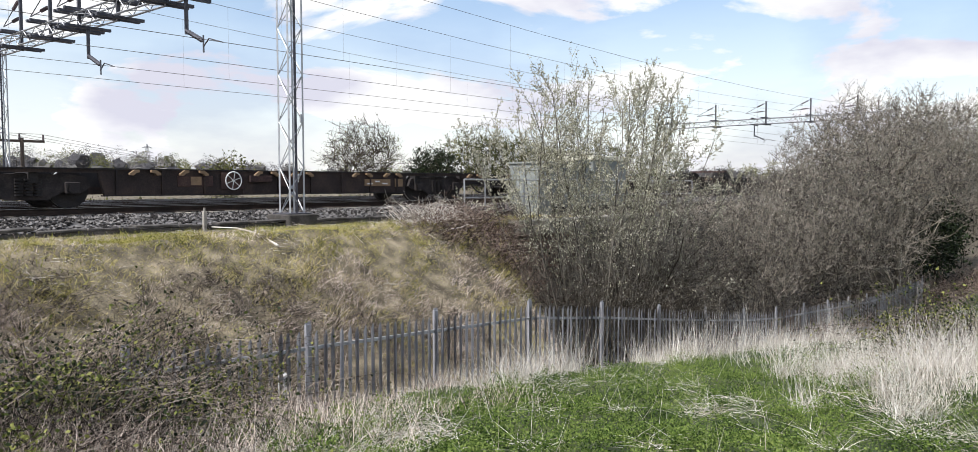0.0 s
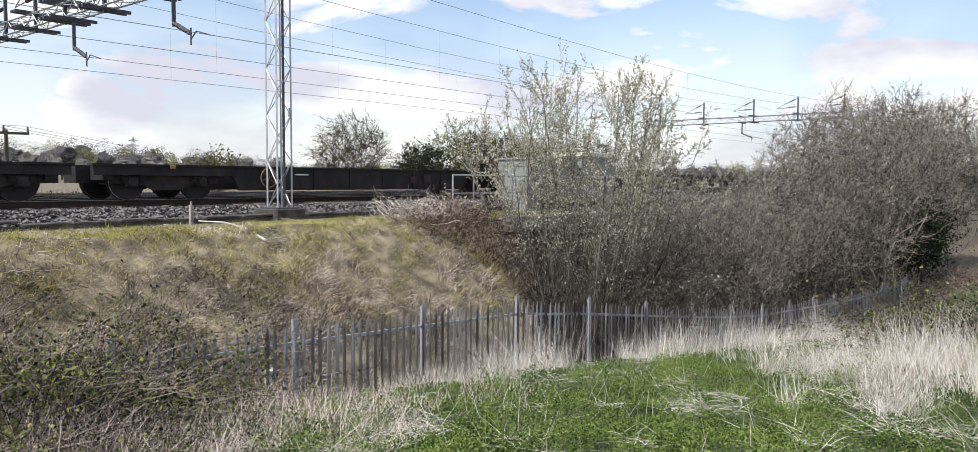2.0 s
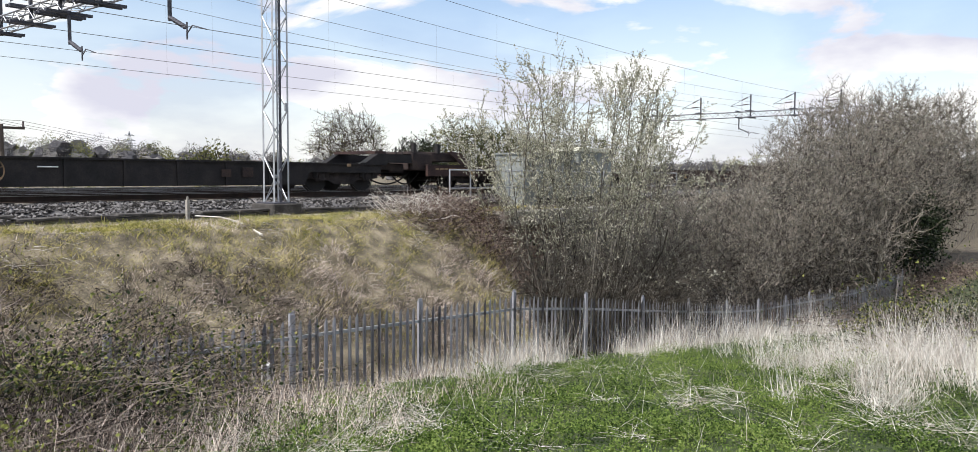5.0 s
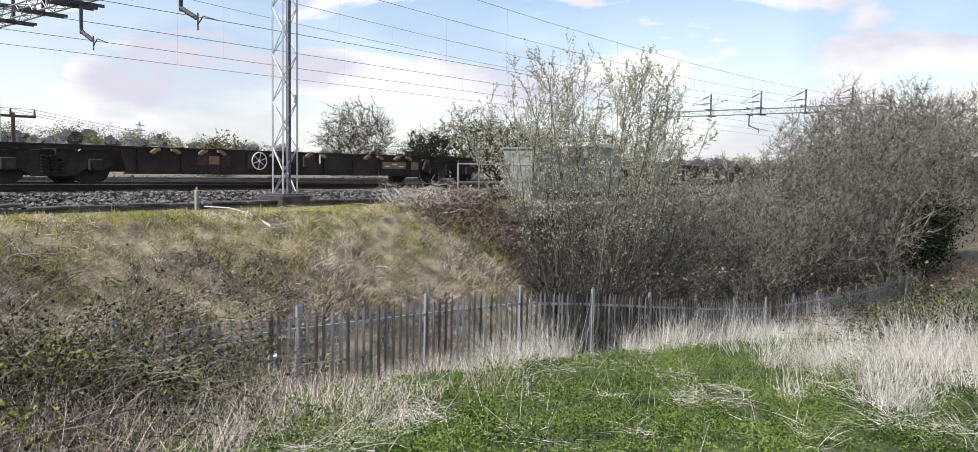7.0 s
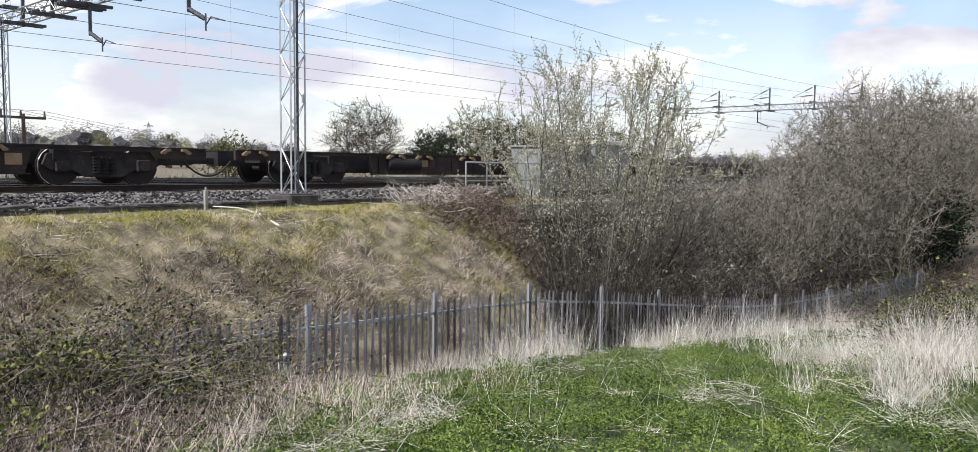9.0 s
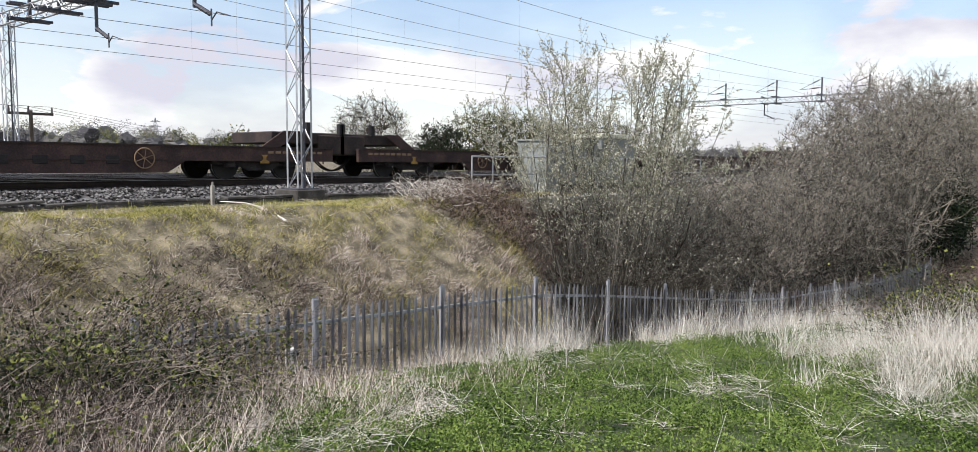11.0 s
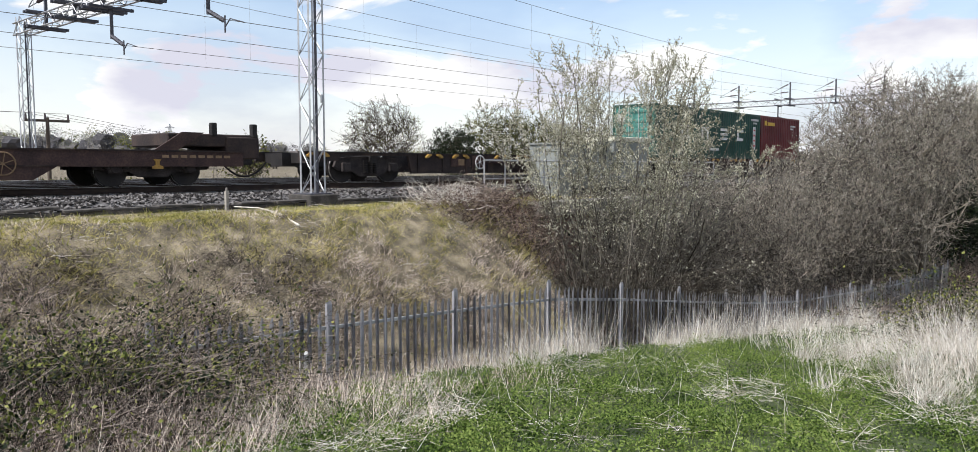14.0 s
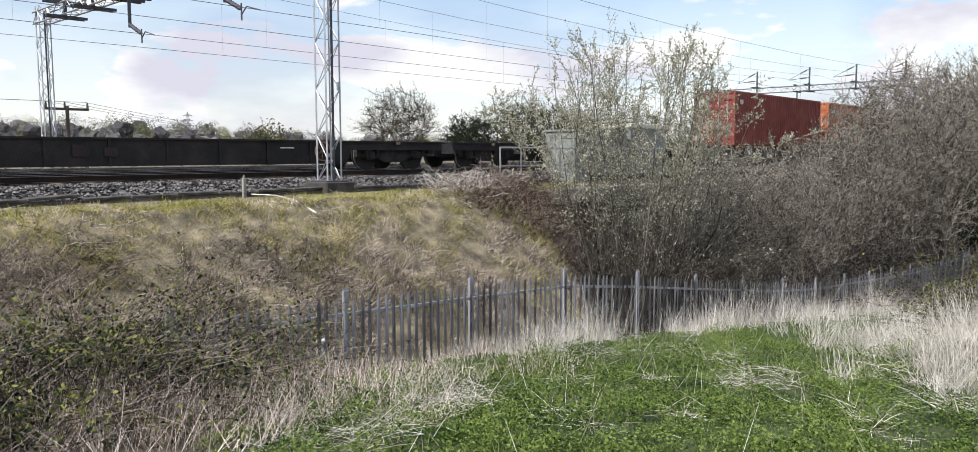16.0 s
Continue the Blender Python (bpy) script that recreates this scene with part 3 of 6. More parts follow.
# ---- palisade fence ----
def make_fence():
    f = thing("palisade_fence", "grey galvanised steel palisade fence with pointed pales in long dry grass", "fence")
    xs = 7.15 + 2.75 * np.arange(-1, 16)
    post_me = boxes((-0.05, 0.05, 0.0, 0.05, 0, 1.98), (-0.05, 0.05, 0.02, 0.03, 1.9, 2.02), bevel=0.004)
    post0 = None
    for x in xs:
        if post0 is None:
            post0 = part("post", post_me, "galv_dull", f)
            ob = post0
        else:
            ob = new("post", post0.data)
            ob.parent = f
        ob.location = (x, FENCE_Y + 0.06, float(fence_top(x)) - 1.92)
    for a, b in zip(xs[:-1], xs[1:]):
        for h in (-0.30, -1.45):
            za, zb = float(fence_top(a)) + h, float(fence_top(b)) + h
            bm = bmesh.new()
            vs = [(x, y, z + dz) for x, z in ((a, za), (b, zb)) for y, dz in ((FENCE_Y + 0.012, 0.03), (FENCE_Y + 0.055, 0.03), (FENCE_Y + 0.055, 0.024), (FENCE_Y + 0.018, 0.024), (FENCE_Y + 0.018, -0.02), (FENCE_Y + 0.012, -0.02))]
            v = [bm.verts.new(c) for c in vs]
            for i in range(6):
                j = (i + 1) % 6
                bm.faces.new((v[i], v[j], v[6 + j], v[6 + i]))
            part("rail", bm, "galv", f)
    bm = bmesh.new()
    prof = [(-0.036, 0.008), (-0.022, 0.0), (-0.008, -0.008), (0.008, -0.008), (0.022, 0.0), (0.036, 0.008)]
    lo = [bm.verts.new((x, y, 0)) for x, y in prof]
    hi = [bm.verts.new((x, y, 1.76 + 0.12 * (1 - abs(x) / 0.036))) for x, y in prof]
    for i in range(5):
        bm.faces.new((lo[i], lo[i + 1], hi[i + 1], hi[i]))
    bmesh.ops.solidify(bm, geom=bm.faces[:], thickness=0.003)
    pale0 = None
    rng = np.random.RandomState(3)
    far = []
    for k in range(int((xs[-1] - xs[0]) / 0.1618)):
        x = xs[0] + 0.08 + k * 0.1618
        if k >= 290:
            far.append(x)
            continue
        if pale0 is None:
            pale0 = part("pale", bm, "galv_dull", f)
            ob = pale0
        else:
            ob = new("pale", pale0.data)
            ob.parent = f
        ob.location = (x, FENCE_Y - 0.012, float(fence_top(x)) - 1.88 + rng.normal() * 0.008)
        ob.rotation_euler = (rng.normal() * 0.006, rng.normal() * 0.005, rng.normal() * 0.01)
    x = np.array(far)
    z = fence_top(x) - 1.88
    outline = [(-0.036, 0.0), (0.036, 0.0), (0.036, 1.76), (0.0, 1.88), (-0.036, 1.76)]
    v = np.stack([np.stack([x + u, np.full(len(x), FENCE_Y - 0.012 + dy), z + h], 1) for dy in (0.0, 0.006) for u, h in outline], 1)
    one = [(0, 1, 2, 3, 4), (9, 8, 7, 6, 5)] + [(i, 5 + i, 5 + (i + 1) % 5, (i + 1) % 5) for i in range(5)]
    faces = [tuple(10 * k + i for i in face) for k in range(len(x)) for face in one]
    tagged(raw("far_pale", v.reshape(-1, 3), faces, "galv_dull", f), kind="stuff")


make_fence()


# ---- bridge end: wall, coping, handrail, hut ----
def make_abutment():
    w = thing("wall_abutment", "sooty brick bridge wall under a concrete coping, half hidden by scrub", "wall", kind="structure")
    part("wall_core", boxes((18.3, 46, 14.46, 14.9, -6.2, -0.98)), "mortar", w)
    part("coping", boxes((18.1, 46, 14.25, 15.05, -0.98, -0.55), bevel=0.03), "concrete", w, "weathered concrete coping beam")
    part("end_return", boxes((18.3, 18.7, 14.9, 17.0, -4.0, -0.98)), "mortar", w)
    b0 = None
    for r in range(18):
        for k in range(15):
            x = 18.42 + k * 0.225 + (0.11 if r % 2 else 0)
            if b0 is None:
                b0 = part("brick", boxes((-0.107, 0.107, -0.02, 0.05, -0.0325, 0.0325), bevel=0.004), "brick", w)
                ob = b0
            else:
                ob = new("brick", b0.data)
                ob.parent = w
            ob.location = (x, 14.452, -1.03 - r * 0.075)
    h = thing("handrail", "galvanised tubular handrail along the bridge edge", "handrail", at=(0, 16.0, 0))
    part("top_rail", rods(((17.65, 0, 0.69), (33, 0, 0.69), 0.025), n=8), "galv", h)
    part("lower_rail", rods(((17.65, 0, 0.13), (33, 0, 0.13), 0.022), n=8), "galv", h)
    p0 = None
    for x in (17.65, 18.62, 20.6, 22.6, 24.6, 26.6, 28.6, 30.6, 33.0):
        if p0 is None:
            p0 = part("post", rods(((0, 0, -0.5), (0, 0, 0.70), 0.025), n=8), "galv", h)
            ob = p0
        else:
            ob = new("post", p0.data)
            ob.parent = h
        ob.location = (x, 0, 0)
    hut = thing("lineside_hut", "pale grey lineside equipment hut behind the handrail", "hut", at=(22.95, 16.9, -0.30))
    part("body", boxes((0, 2.95, 0, 1.6, 0, 1.60), bevel=0.02), "hut", hut)
    part("roof", boxes((-0.06, 3.0, -0.08, 1.68, 1.60, 1.68), bevel=0.015), "hut", hut)
    for k in range(3):
        part("door", boxes((0.10 + k * 0.96, 0.98 + k * 0.96, -0.025, -0.002, 0.1, 1.5), bevel=0.008), "hut", hut)
    hut = thing("lineside_hut", "taller grey equipment hut with a cream roof edge", "hut", at=(26.2, 16.9, -0.30))
    part("body", boxes((0, 2.7, 0, 1.8, 0, 1.80), bevel=0.02), "hut", hut)
    part("roof", boxes((-0.1, 2.8, -0.1, 1.9, 1.80, 1.97), bevel=0.02), "cream", hut, "cream roof slab")
    for k in range(2):
        part("door", boxes((0.3 + k * 1.08, 1.3 + k * 1.08, -0.025, -0.002, 0.1, 1.7), bevel=0.008), "hut", hut)
    cab = thing("equipment_cabinet", "light grey steel equipment cabinet beside the hut", "cabinet", at=(21.6, 16.15, -0.56))
    part("body", boxes((0, 0.9, 0, 0.57, 0, 1.58), bevel=0.02), "hut", cab)
    part("roof", boxes((-0.03, 0.93, -0.03, 0.6, 1.58, 1.63), bevel=0.012), "hut", cab)
    for k in range(2):
        part("door", boxes((0.03 + k * 0.43, 0.44 + k * 0.43, -0.02, -0.002, 0.08, 1.5), bevel=0.006), "hut", cab)


make_abutment()
st = mesh_obj("marker_post", boxes((-0.04, 0.04, -0.04, 0.04, -0.55, -0.04), (-0.02, 0.02, -0.02, 0.02, -0.04, 0.04), bevel=0.008), "concrete")
st.location = (9.55, 16.8, -0.03)
tagged(st, "short pale concrete marker post in the ballast edge", "marker post")
br = mesh_obj("dead_branch", rods(((0, 0, 0.02), (0.06, -0.95, 0.02), 0.011, 0.015), ((0.06, -0.95, 0.02), (0.0, -1.8, -0.06), 0.015, 0.018), ((0.0, -1.8, -0.06), (-0.03, -2.6, -0.28), 0.018, 0.024), n=7), "straw")
br.location = (9.47, 16.35, -0.44)
tagged(br, "bleached fallen branch lying on the bank top", "branch")
wm = mesh_obj("white_marker", boxes((-0.075, 0.075, -0.06, 0.06, 0, 1.32), bevel=0.03), "white")
wm.location = (6.85, FENCE_Y + 0.3, float(fence_top(6.85)) - 2.0)
tagged(wm, "short white painted marker post behind the fence", "marker post")


# ---- the train ----
def add_bogie(w, x, style):
    """Two axles under a cast side frame; the parts hang one level under the wagon."""
    r = 0.46 if style != 3 else 0.40
    wb = 0.95
    fr = None
    for s, y0 in ((-1, -1.02), (1, 0.92)):
        if style == 1:
            pts = [(x - 1.38, 0.50), (x - 1.28, 0.74), (x - 0.9, 0.80), (x + 0.9, 0.80), (x + 1.28, 0.74), (x + 1.38, 0.50), (x + 1.2, 0.38), (x + 0.78, 0.40), (x + 0.42, 0.20), (x - 0.42, 0.20), (x - 0.78, 0.40), (x - 1.2, 0.38)]
        else:
            pts = [(x - 1.45, 0.42), (x - 1.45, 0.76), (x - 1.0, 0.86), (x + 1.0, 0.86), (x + 1.45, 0.76), (x + 1.45, 0.42), (x + 0.6, 0.36), (x + 0.35, 0.24), (x - 0.35, 0.24), (x - 0.6, 0.36)]
        bf = part("bogie_frame", prism(bmesh.new(), pts, y0, y0 + 0.10), "bogie", w)
        fr = fr or bf
    for dx in (-wb, wb):
        for y in (-1.10, 1.02):
            bm = bmesh.new()
            box(bm, x + dx - 0.17, x + dx + 0.17, y, y + 0.10, 0.33, 0.62, bevel=0.03)
            rod(bm, (x + dx, y - 0.03, 0.46), (x + dx, y + 0.05, 0.46), 0.12, n=12)
            part("axle_box", bm, "bogie", fr)
    for dx in ((-0.2, 0.0, 0.2) if style == 1 else (-1.15, -0.72, 0.72, 1.15)):
        bm = bmesh.new()
        for k in range(6):
            z = (0.30 + k * 0.07) if style == 1 else (0.44 + k * 0.055)
            rod(bm, (x + dx, -1.055, z), (x + dx, -1.055, z + 0.04), 0.085, n=10)
        part("spring", bm, "steel_black", fr)
    part("bolster", boxes((x - 0.25, x + 0.25, -0.95, 0.95, 0.45, 0.82)), "steel_black", fr)
    for dx in (-wb, wb):
        bm = wheel_mesh(bmesh.new(), x + dx, -0.83, r, r, 0.13)
        wh = part("wheel", bm, "steel_black", w)
        torus(tm := bmesh.new(), x + dx, -0.78, r, r - 0.01, 0.02, 18, 4)
        part("tread", tm, "tyre", wh, "bright worn wheel tread")
        bm = wheel_mesh(bmesh.new(), x + dx, 0.70, r, r, 0.13)
        rod(bm, (x + dx, -0.7, r), (x + dx, 0.7, r), 0.08, n=8)
        part("wheel", bm, "steel_black", w)


def handwheel(w, x, z, y=-1.31, mat="white", r=0.24):
    bm = torus(bmesh.new(), x, y, z, r, 0.016, 18, 5)
    for k in range(3):
        a = radians(20 + 60 * k)
        rod(bm, (x - r * math.cos(a), y, z - r * math.sin(a)), (x + r * math.cos(a), y, z + r * math.sin(a)), 0.010, n=5)
    rod(bm, (x, y + 0.15, z), (x, y, z), 0.03, n=8)
    part("handbrake_wheel", bm, mat, w, "pale painted handbrake wheel")


def coupling(w, x0, x1):
    part("drawbar", boxes((x0, x1, -0.09, 0.09, 0.55, 0.73), bevel=0.02), "steel_black", w)
    pts = []
    for k in range(11):
        f = k / 10
        pts.append((x0 - 0.15 + (x1 - x0 + 0.3) * f, -0.55, 0.62 - 1.6 * f * (1 - f)))
    polyline("brake_hose", pts, 0.028, "steel_black", w)


def spigot_pairs(w, x, mat="yellow"):
    """Folding container spigots under the deck edge: two bent lugs."""
    for s in (-1, 1):
        bm = prism(bmesh.new(), [(x + s * 0.15, 0.92), (x + s * 0.27, 0.92), (x + s * 0.40, 0.83), (x + s * 0.39, 0.79), (x + s * 0.30, 0.78), (x + s * 0.24, 0.84), (x + s * 0.15, 0.86)][::s], -1.35, -1.27)
        part("container_spigot", bm, mat, w, "grubby yellow folding container spigot")


def flat_wagon_a(L, variant, bright, link):
    """A bogie container flat with a deep middle girder. The front end is at x = 0."""
    w = thing("container_flat_wagon", "grimy brown bogie flat wagon with yellow container spigots", "railway wagon", "container wagons")
    x1 = L - 0.55
    x0 = 0.9 if variant else 0.35
    bm = bmesh.new()
    prism(bm, [(x0, 0.92), (x0, 0.66), (x0 + 1.35, 0.66), (x0 + 1.5, 0.84), (5.1, 0.84), (5.25, 0.30), (L - 4.9, 0.30), (L - 4.75, 0.84), (x1 - 1.5, 0.84), (x1 - 1.35, 0.66), (x1, 0.66), (x1, 0.92)], -1.22, -1.12)
    prism(bm, [(x0, 0.92), (x0, 0.66), (x0 + 1.35, 0.66), (x0 + 1.5, 0.84), (5.1, 0.84), (5.25, 0.30), (L - 4.9, 0.30), (L - 4.75, 0.84), (x1 - 1.5, 0.84), (x1 - 1.35, 0.66), (x1, 0.66), (x1, 0.92)], 1.12, 1.22)
    part("side_girder", bm, "steel_brown", w)
    part("deck_edge", boxes((x0, x1, -1.27, -1.08, 0.915, 0.95), (x0, x1, 1.08, 1.27, 0.915, 0.95), (5.2, L - 4.8, -1.27, -1.1, 0.27, 0.30)), "steel_black", w)
    part("centre_sill", boxes((x0, x1, -0.3, 0.3, 0.5, 0.9), *[(x, x + 0.2, -1.12, 1.12, 0.6, 0.91) for x in np.linspace(1.2, L - 1.8, 8)]), "steel_black", w)
    for x in np.arange(5.5, L - 5.2, 1.15):
        part("stiffener", boxes((x, x + 0.06, -1.262, -1.215, 0.30, 0.915)), "steel_brown", w)
    add_bogie(w, 3.63 if variant else 3.08, 1)
    add_bogie(w, L - 3.08, 1)
    for x in (x0 + 0.55, 6.2, 7.5, 9.7, 10.9, 13.2, 14.5, L - 1.4):
        spigot_pairs(w, x, "yellow" if bright else "tan")
    hx = L - 11.3 if variant else L - 7.9
    handwheel(w, hx, 0.66)
    part("brake_gear", boxes((hx + 0.5, hx + 1.2, -1.34, -1.225, 0.62, 0.80), (hx + 1.5, hx + 1.7, -1.33, -1.225, 0.5, 0.84), (hx - 0.35, hx + 0.35, -1.27, -1.225, 0.42, 0.88), bevel=0.015), "steel_rust", w)
    part("lever", boxes((hx + 2.05, hx + 2.09, -1.36, -1.34, 0.62, 0.84), (hx + 2.05, hx + 2.2, -1.36, -1.34, 0.84, 0.865)), "white", w, "white painted lever")
    part("data_panel", boxes((7.08, 8.08, -1.245, -1.225, 0.50, 0.78), bevel=0.006), "steel_rust", w, "rusty data panel")
    part("badge", boxes((7.44, 7.74, -1.25, -1.246, 0.54, 0.76), bevel=0.0015), "tan", w, "small pale square badge")
    pnl = part("label_panel", boxes((L - 6.6, L - 5.5, -1.245, -1.225, 0.50, 0.72), bevel=0.006), "tan", w, "faded tan label panel")
    part("label_panel", boxes((L - 5.3, L - 4.95, -1.245, -1.225, 0.48, 0.74), bevel=0.006), "tan", w, "faded tan label panel")
    part("marks", boxes(*[(L - 6.5 + i * 0.32, L - 6.28 + i * 0.32, -1.25, -1.246, 0.56 + 0.07 * (i % 2), 0.60 + 0.07 * (i % 2)) for i in range(3)]), "white", pnl, "white bars of small writing")
    if variant == 0:
        part("air_tank", rods(((5.9, -1.2, 0.62), (7.3, -1.2, 0.62), 0.2), n=16), "steel_black", w, "black air tank")
    if link:
        coupling(w, x1 - 0.1, L + (0.45 if variant else 1.0))
    return w


def flat_wagon_b(L, raised_front):
    """A black low flat wagon in a close-coupled pair; one end carries a raised coupling deck."""
    w = thing("pocket_flat_wagon", "sooty black close-coupled flat wagon with a raised end platform", "railway wagon", "container wagons")
    s, o = (1, 0) if raised_front else (-1, L)
    X = lambda a, b: (o + s * a, o + s * b) if s > 0 else (o + s * b, o + s * a)
    P = lambda pts: [(o + s * x, z) for x, z in pts][::s]
    bm = bmesh.new()
    for y0, y1 in ((-1.22, -1.12), (1.12, 1.22)):
        prism(bm, P([(1.5, 0.86), (1.5, 0.60), (4.4, 0.60), (4.6, 0.22), (L - 4.2, 0.22), (L - 4.0, 0.62), (L - 0.25, 0.62), (L - 0.25, 0.86)]), y0, y1)
    part("side_girder", bm, "steel_black", w)
    part("deck_edge", boxes((*X(1.4, L - 0.2), -1.28, -1.0, 0.855, 0.90), (*X(1.4, L - 0.2), 1.0, 1.28, 0.855, 0.90)), "steel_black", w)
    part("centre_sill", boxes((*X(1.0, L - 0.2), -0.35, 0.35, 0.42, 0.84), *[(*X(x, x + 0.25), -1.12, 1.12, 0.5, 0.85) for x in np.linspace(2.0, L - 0.8, 7)]), "steel_black", w)
    for x in np.arange(5.8, L - 4.5, 1.4):
        part("rib", boxes((*X(x, x + 0.07), -1.262, -1.215, 0.22, 0.855)), "steel_black", w)
    for y0, y1 in ((-1.16, -0.86), (0.86, 1.16)):
        bm = prism(bmesh.new(), P([(0.0, 1.22), (1.55, 1.24), (2.1, 0.93), (1.9, 0.86), (1.2, 0.86), (1.1, 0.95), (0.0, 0.95)]), y0, y1)
        part("end_platform", bm, "steel_black", w)
    part("platform_top", boxes((*X(1.1, 1.6), -1.05, 1.05, 1.24, 1.33)), "steel_rust", w)
    for a, y, top, r in ((0.6, -1.0, 1.50, 0.03), (1.3, -1.0, 1.40, 0.05), (0.2, -0.9, 1.60, 0.02)):
        part("end_pipe", rods(((o + s * a, y, 1.2), (o + s * a, y, top), r), n=8), "steel_black", w)
    coupling(w, *X(-0.3, 1.6))
    part("end_gear", boxes((*X(0.1, 0.8), -0.9, 0.9, 0.62, 0.92), (*X(0.8, 1.4), -1.0, -0.5, 0.7, 0.95), bevel=0.04), "steel_brown", w)
    add_bogie(w, o + s * 2.92, 2)
    add_bogie(w, o + s * (L - 2.2), 2)
    handwheel(w, o + s * (L - 5.1), 0.58, mat="tan", r=0.27)
    part("lever", boxes((*X(L - 6.5, L - 6.05), -1.29, -1.265, 0.66, 0.69), bevel=0.004), "white", w, "white painted lever")
    for a in (2.84, L - 2.3):
        part("lifting_mark", boxes((*X(a, a + 0.16), -1.30, -1.281, 0.79, 0.88), bevel=0.01), "tan", w, "faded yellow lifting mark")
    for a, b, top in ((6.4, 6.75, 0.72), (7.1, 7.4, 0.66)):
        part("data_panel", boxes((*X(a, b), -1.275, -1.265, 0.45, top), bevel=0.003), "steel_brown", w, "grubby data panel")
    return w


def flat_wagon_c(L, raised_front):
    """A rusty long low flat: a skirt over the bogies, a deep belly between, a raised box at the outer end."""
    w = thing("low_flat_wagon", "rusty maroon low-skirted flat wagon with a raised end box", "railway wagon", "container wagons")
    s, o = (1, 0) if raised_front else (-1, L)
    X = lambda a, b: (o + s * a, o + s * b) if s > 0 else (o + s * b, o + s * a)
    P = lambda pts: [(o + s * x, z) for x, z in pts][::s]
    bm = bmesh.new()
    for y0, y1 in ((-1.26, -1.16), (1.16, 1.26)):
        prism(bm, P([(0.5, 0.88), (0.5, 0.50), (5.2, 0.50), (5.7, 0.20), (L - 5.6, 0.20), (L - 5.1, 0.50), (L - 0.3, 0.50), (L - 0.3, 0.88)]), y0, y1)
    part("side_skirt", bm, "steel_rust", w)
    part("deck_edge", boxes((*X(0.5, L - 0.3), -1.30, -1.0, 0.875, 0.91), (*X(0.5, L - 0.3), 1.0, 1.30, 0.875, 0.91), (*X(5.2, L - 5.1), -1.29, -1.16, 0.5, 0.53)), "steel_brown", w)
    part("deck", boxes((*X(0.6, L - 0.4), -1.0, 1.0, 0.80, 0.87)), "steel_brown", w)
    for x in (6.9, 7.7, 8.5, 9.3, 11.2):
        part("pocket", boxes((*X(x, x + 0.32), -1.285, -1.262, 0.42, 0.62), bevel=0.012), "steel_black", w)
    part("end_box", boxes((*X(-0.1, 2.5), -1.05, 1.05, 1.02, 1.36), (*X(-0.1, 0.9), -1.1, 1.1, 0.7, 1.3), bevel=0.03), "steel_brown", w, "raised brown end box")
    part("sloping_plate", prism(bmesh.new(), P([(2.35, 0.90), (2.95, 0.90), (2.2, 1.38), (1.6, 1.38)]), -1.24, -1.18), "steel_rust", w, "sloping rusty plate")
    for x in (-0.05, 1.15):
        part("stanchion", boxes((*X(x, x + 0.17), -1.1, -0.95, 1.30, 1.66), bevel=0.02), "steel_black", w, "black stub post")
    coupling(w, *X(-0.5, 0.6))
    add_bogie(w, o + s * 2.88, 3)
    add_bogie(w, o + s * (L - 2.4), 3)
    handwheel(w, o + s * 6.3, 0.56, mat="tan", r=0.25)
    for x in (2.88, L - 2.4):
        xa = o + s * x
        bm = prism(bmesh.new(), [(xa - 0.14, 0.44), (xa + 0.14, 0.44), (xa + 0.14, 0.50), (xa + 0.05, 0.54), (xa + 0.05, 0.62), (xa + 0.1, 0.68), (xa - 0.1, 0.68), (xa - 0.05, 0.62), (xa - 0.05, 0.54), (xa - 0.14, 0.50)], -1.285, -1.262)
        part("lifting_mark", bm, "yellow", w, "yellow anchor-shaped lifting mark")
    bars = boxes(*[(*X(0.9 + k * 0.24, 1.07 + k * 0.24), -1.268, -1.261, 0.72, 0.79) for k in range(8)])
    part("small_writing", bars, "tan", w, "pale bars of stencilled writing")
    part("badge", boxes((*X(10.0, 10.62), -1.268, -1.263, 0.42, 0.70), bevel=0.002), "tan", w, "pale square badge")
    part("badge_face", boxes((*X(10.05, 10.57), -1.272, -1.2685, 0.46, 0.66)), "steel_black", w)
    return w


def corrugated(bm, x0, x1, y, z0, z1, out, pitch=0.278, depth=0.036):
    n = int((x1 - x0) / pitch)
    p = (x1 - x0) / n
    xs = []
    for k in range(n):
        a = x0 + k * p
        xs += [(a, 0), (a + 0.26 * p, 0), (a + 0.38 * p, depth), (a + 0.88 * p, depth)]
    xs.append((x1, 0))
    lo = [bm.verts.new((x, y - out * d, z0)) for x, d in xs]
    hi = [bm.verts.new((x, y - out * d, z1)) for x, d in xs]
    for i in range(len(xs) - 1):
        bm.faces.new((lo[i], lo[i + 1], hi[i + 1], hi[i]) if out < 0 else (lo[i + 1], lo[i], hi[i], hi[i + 1]))
    return bm


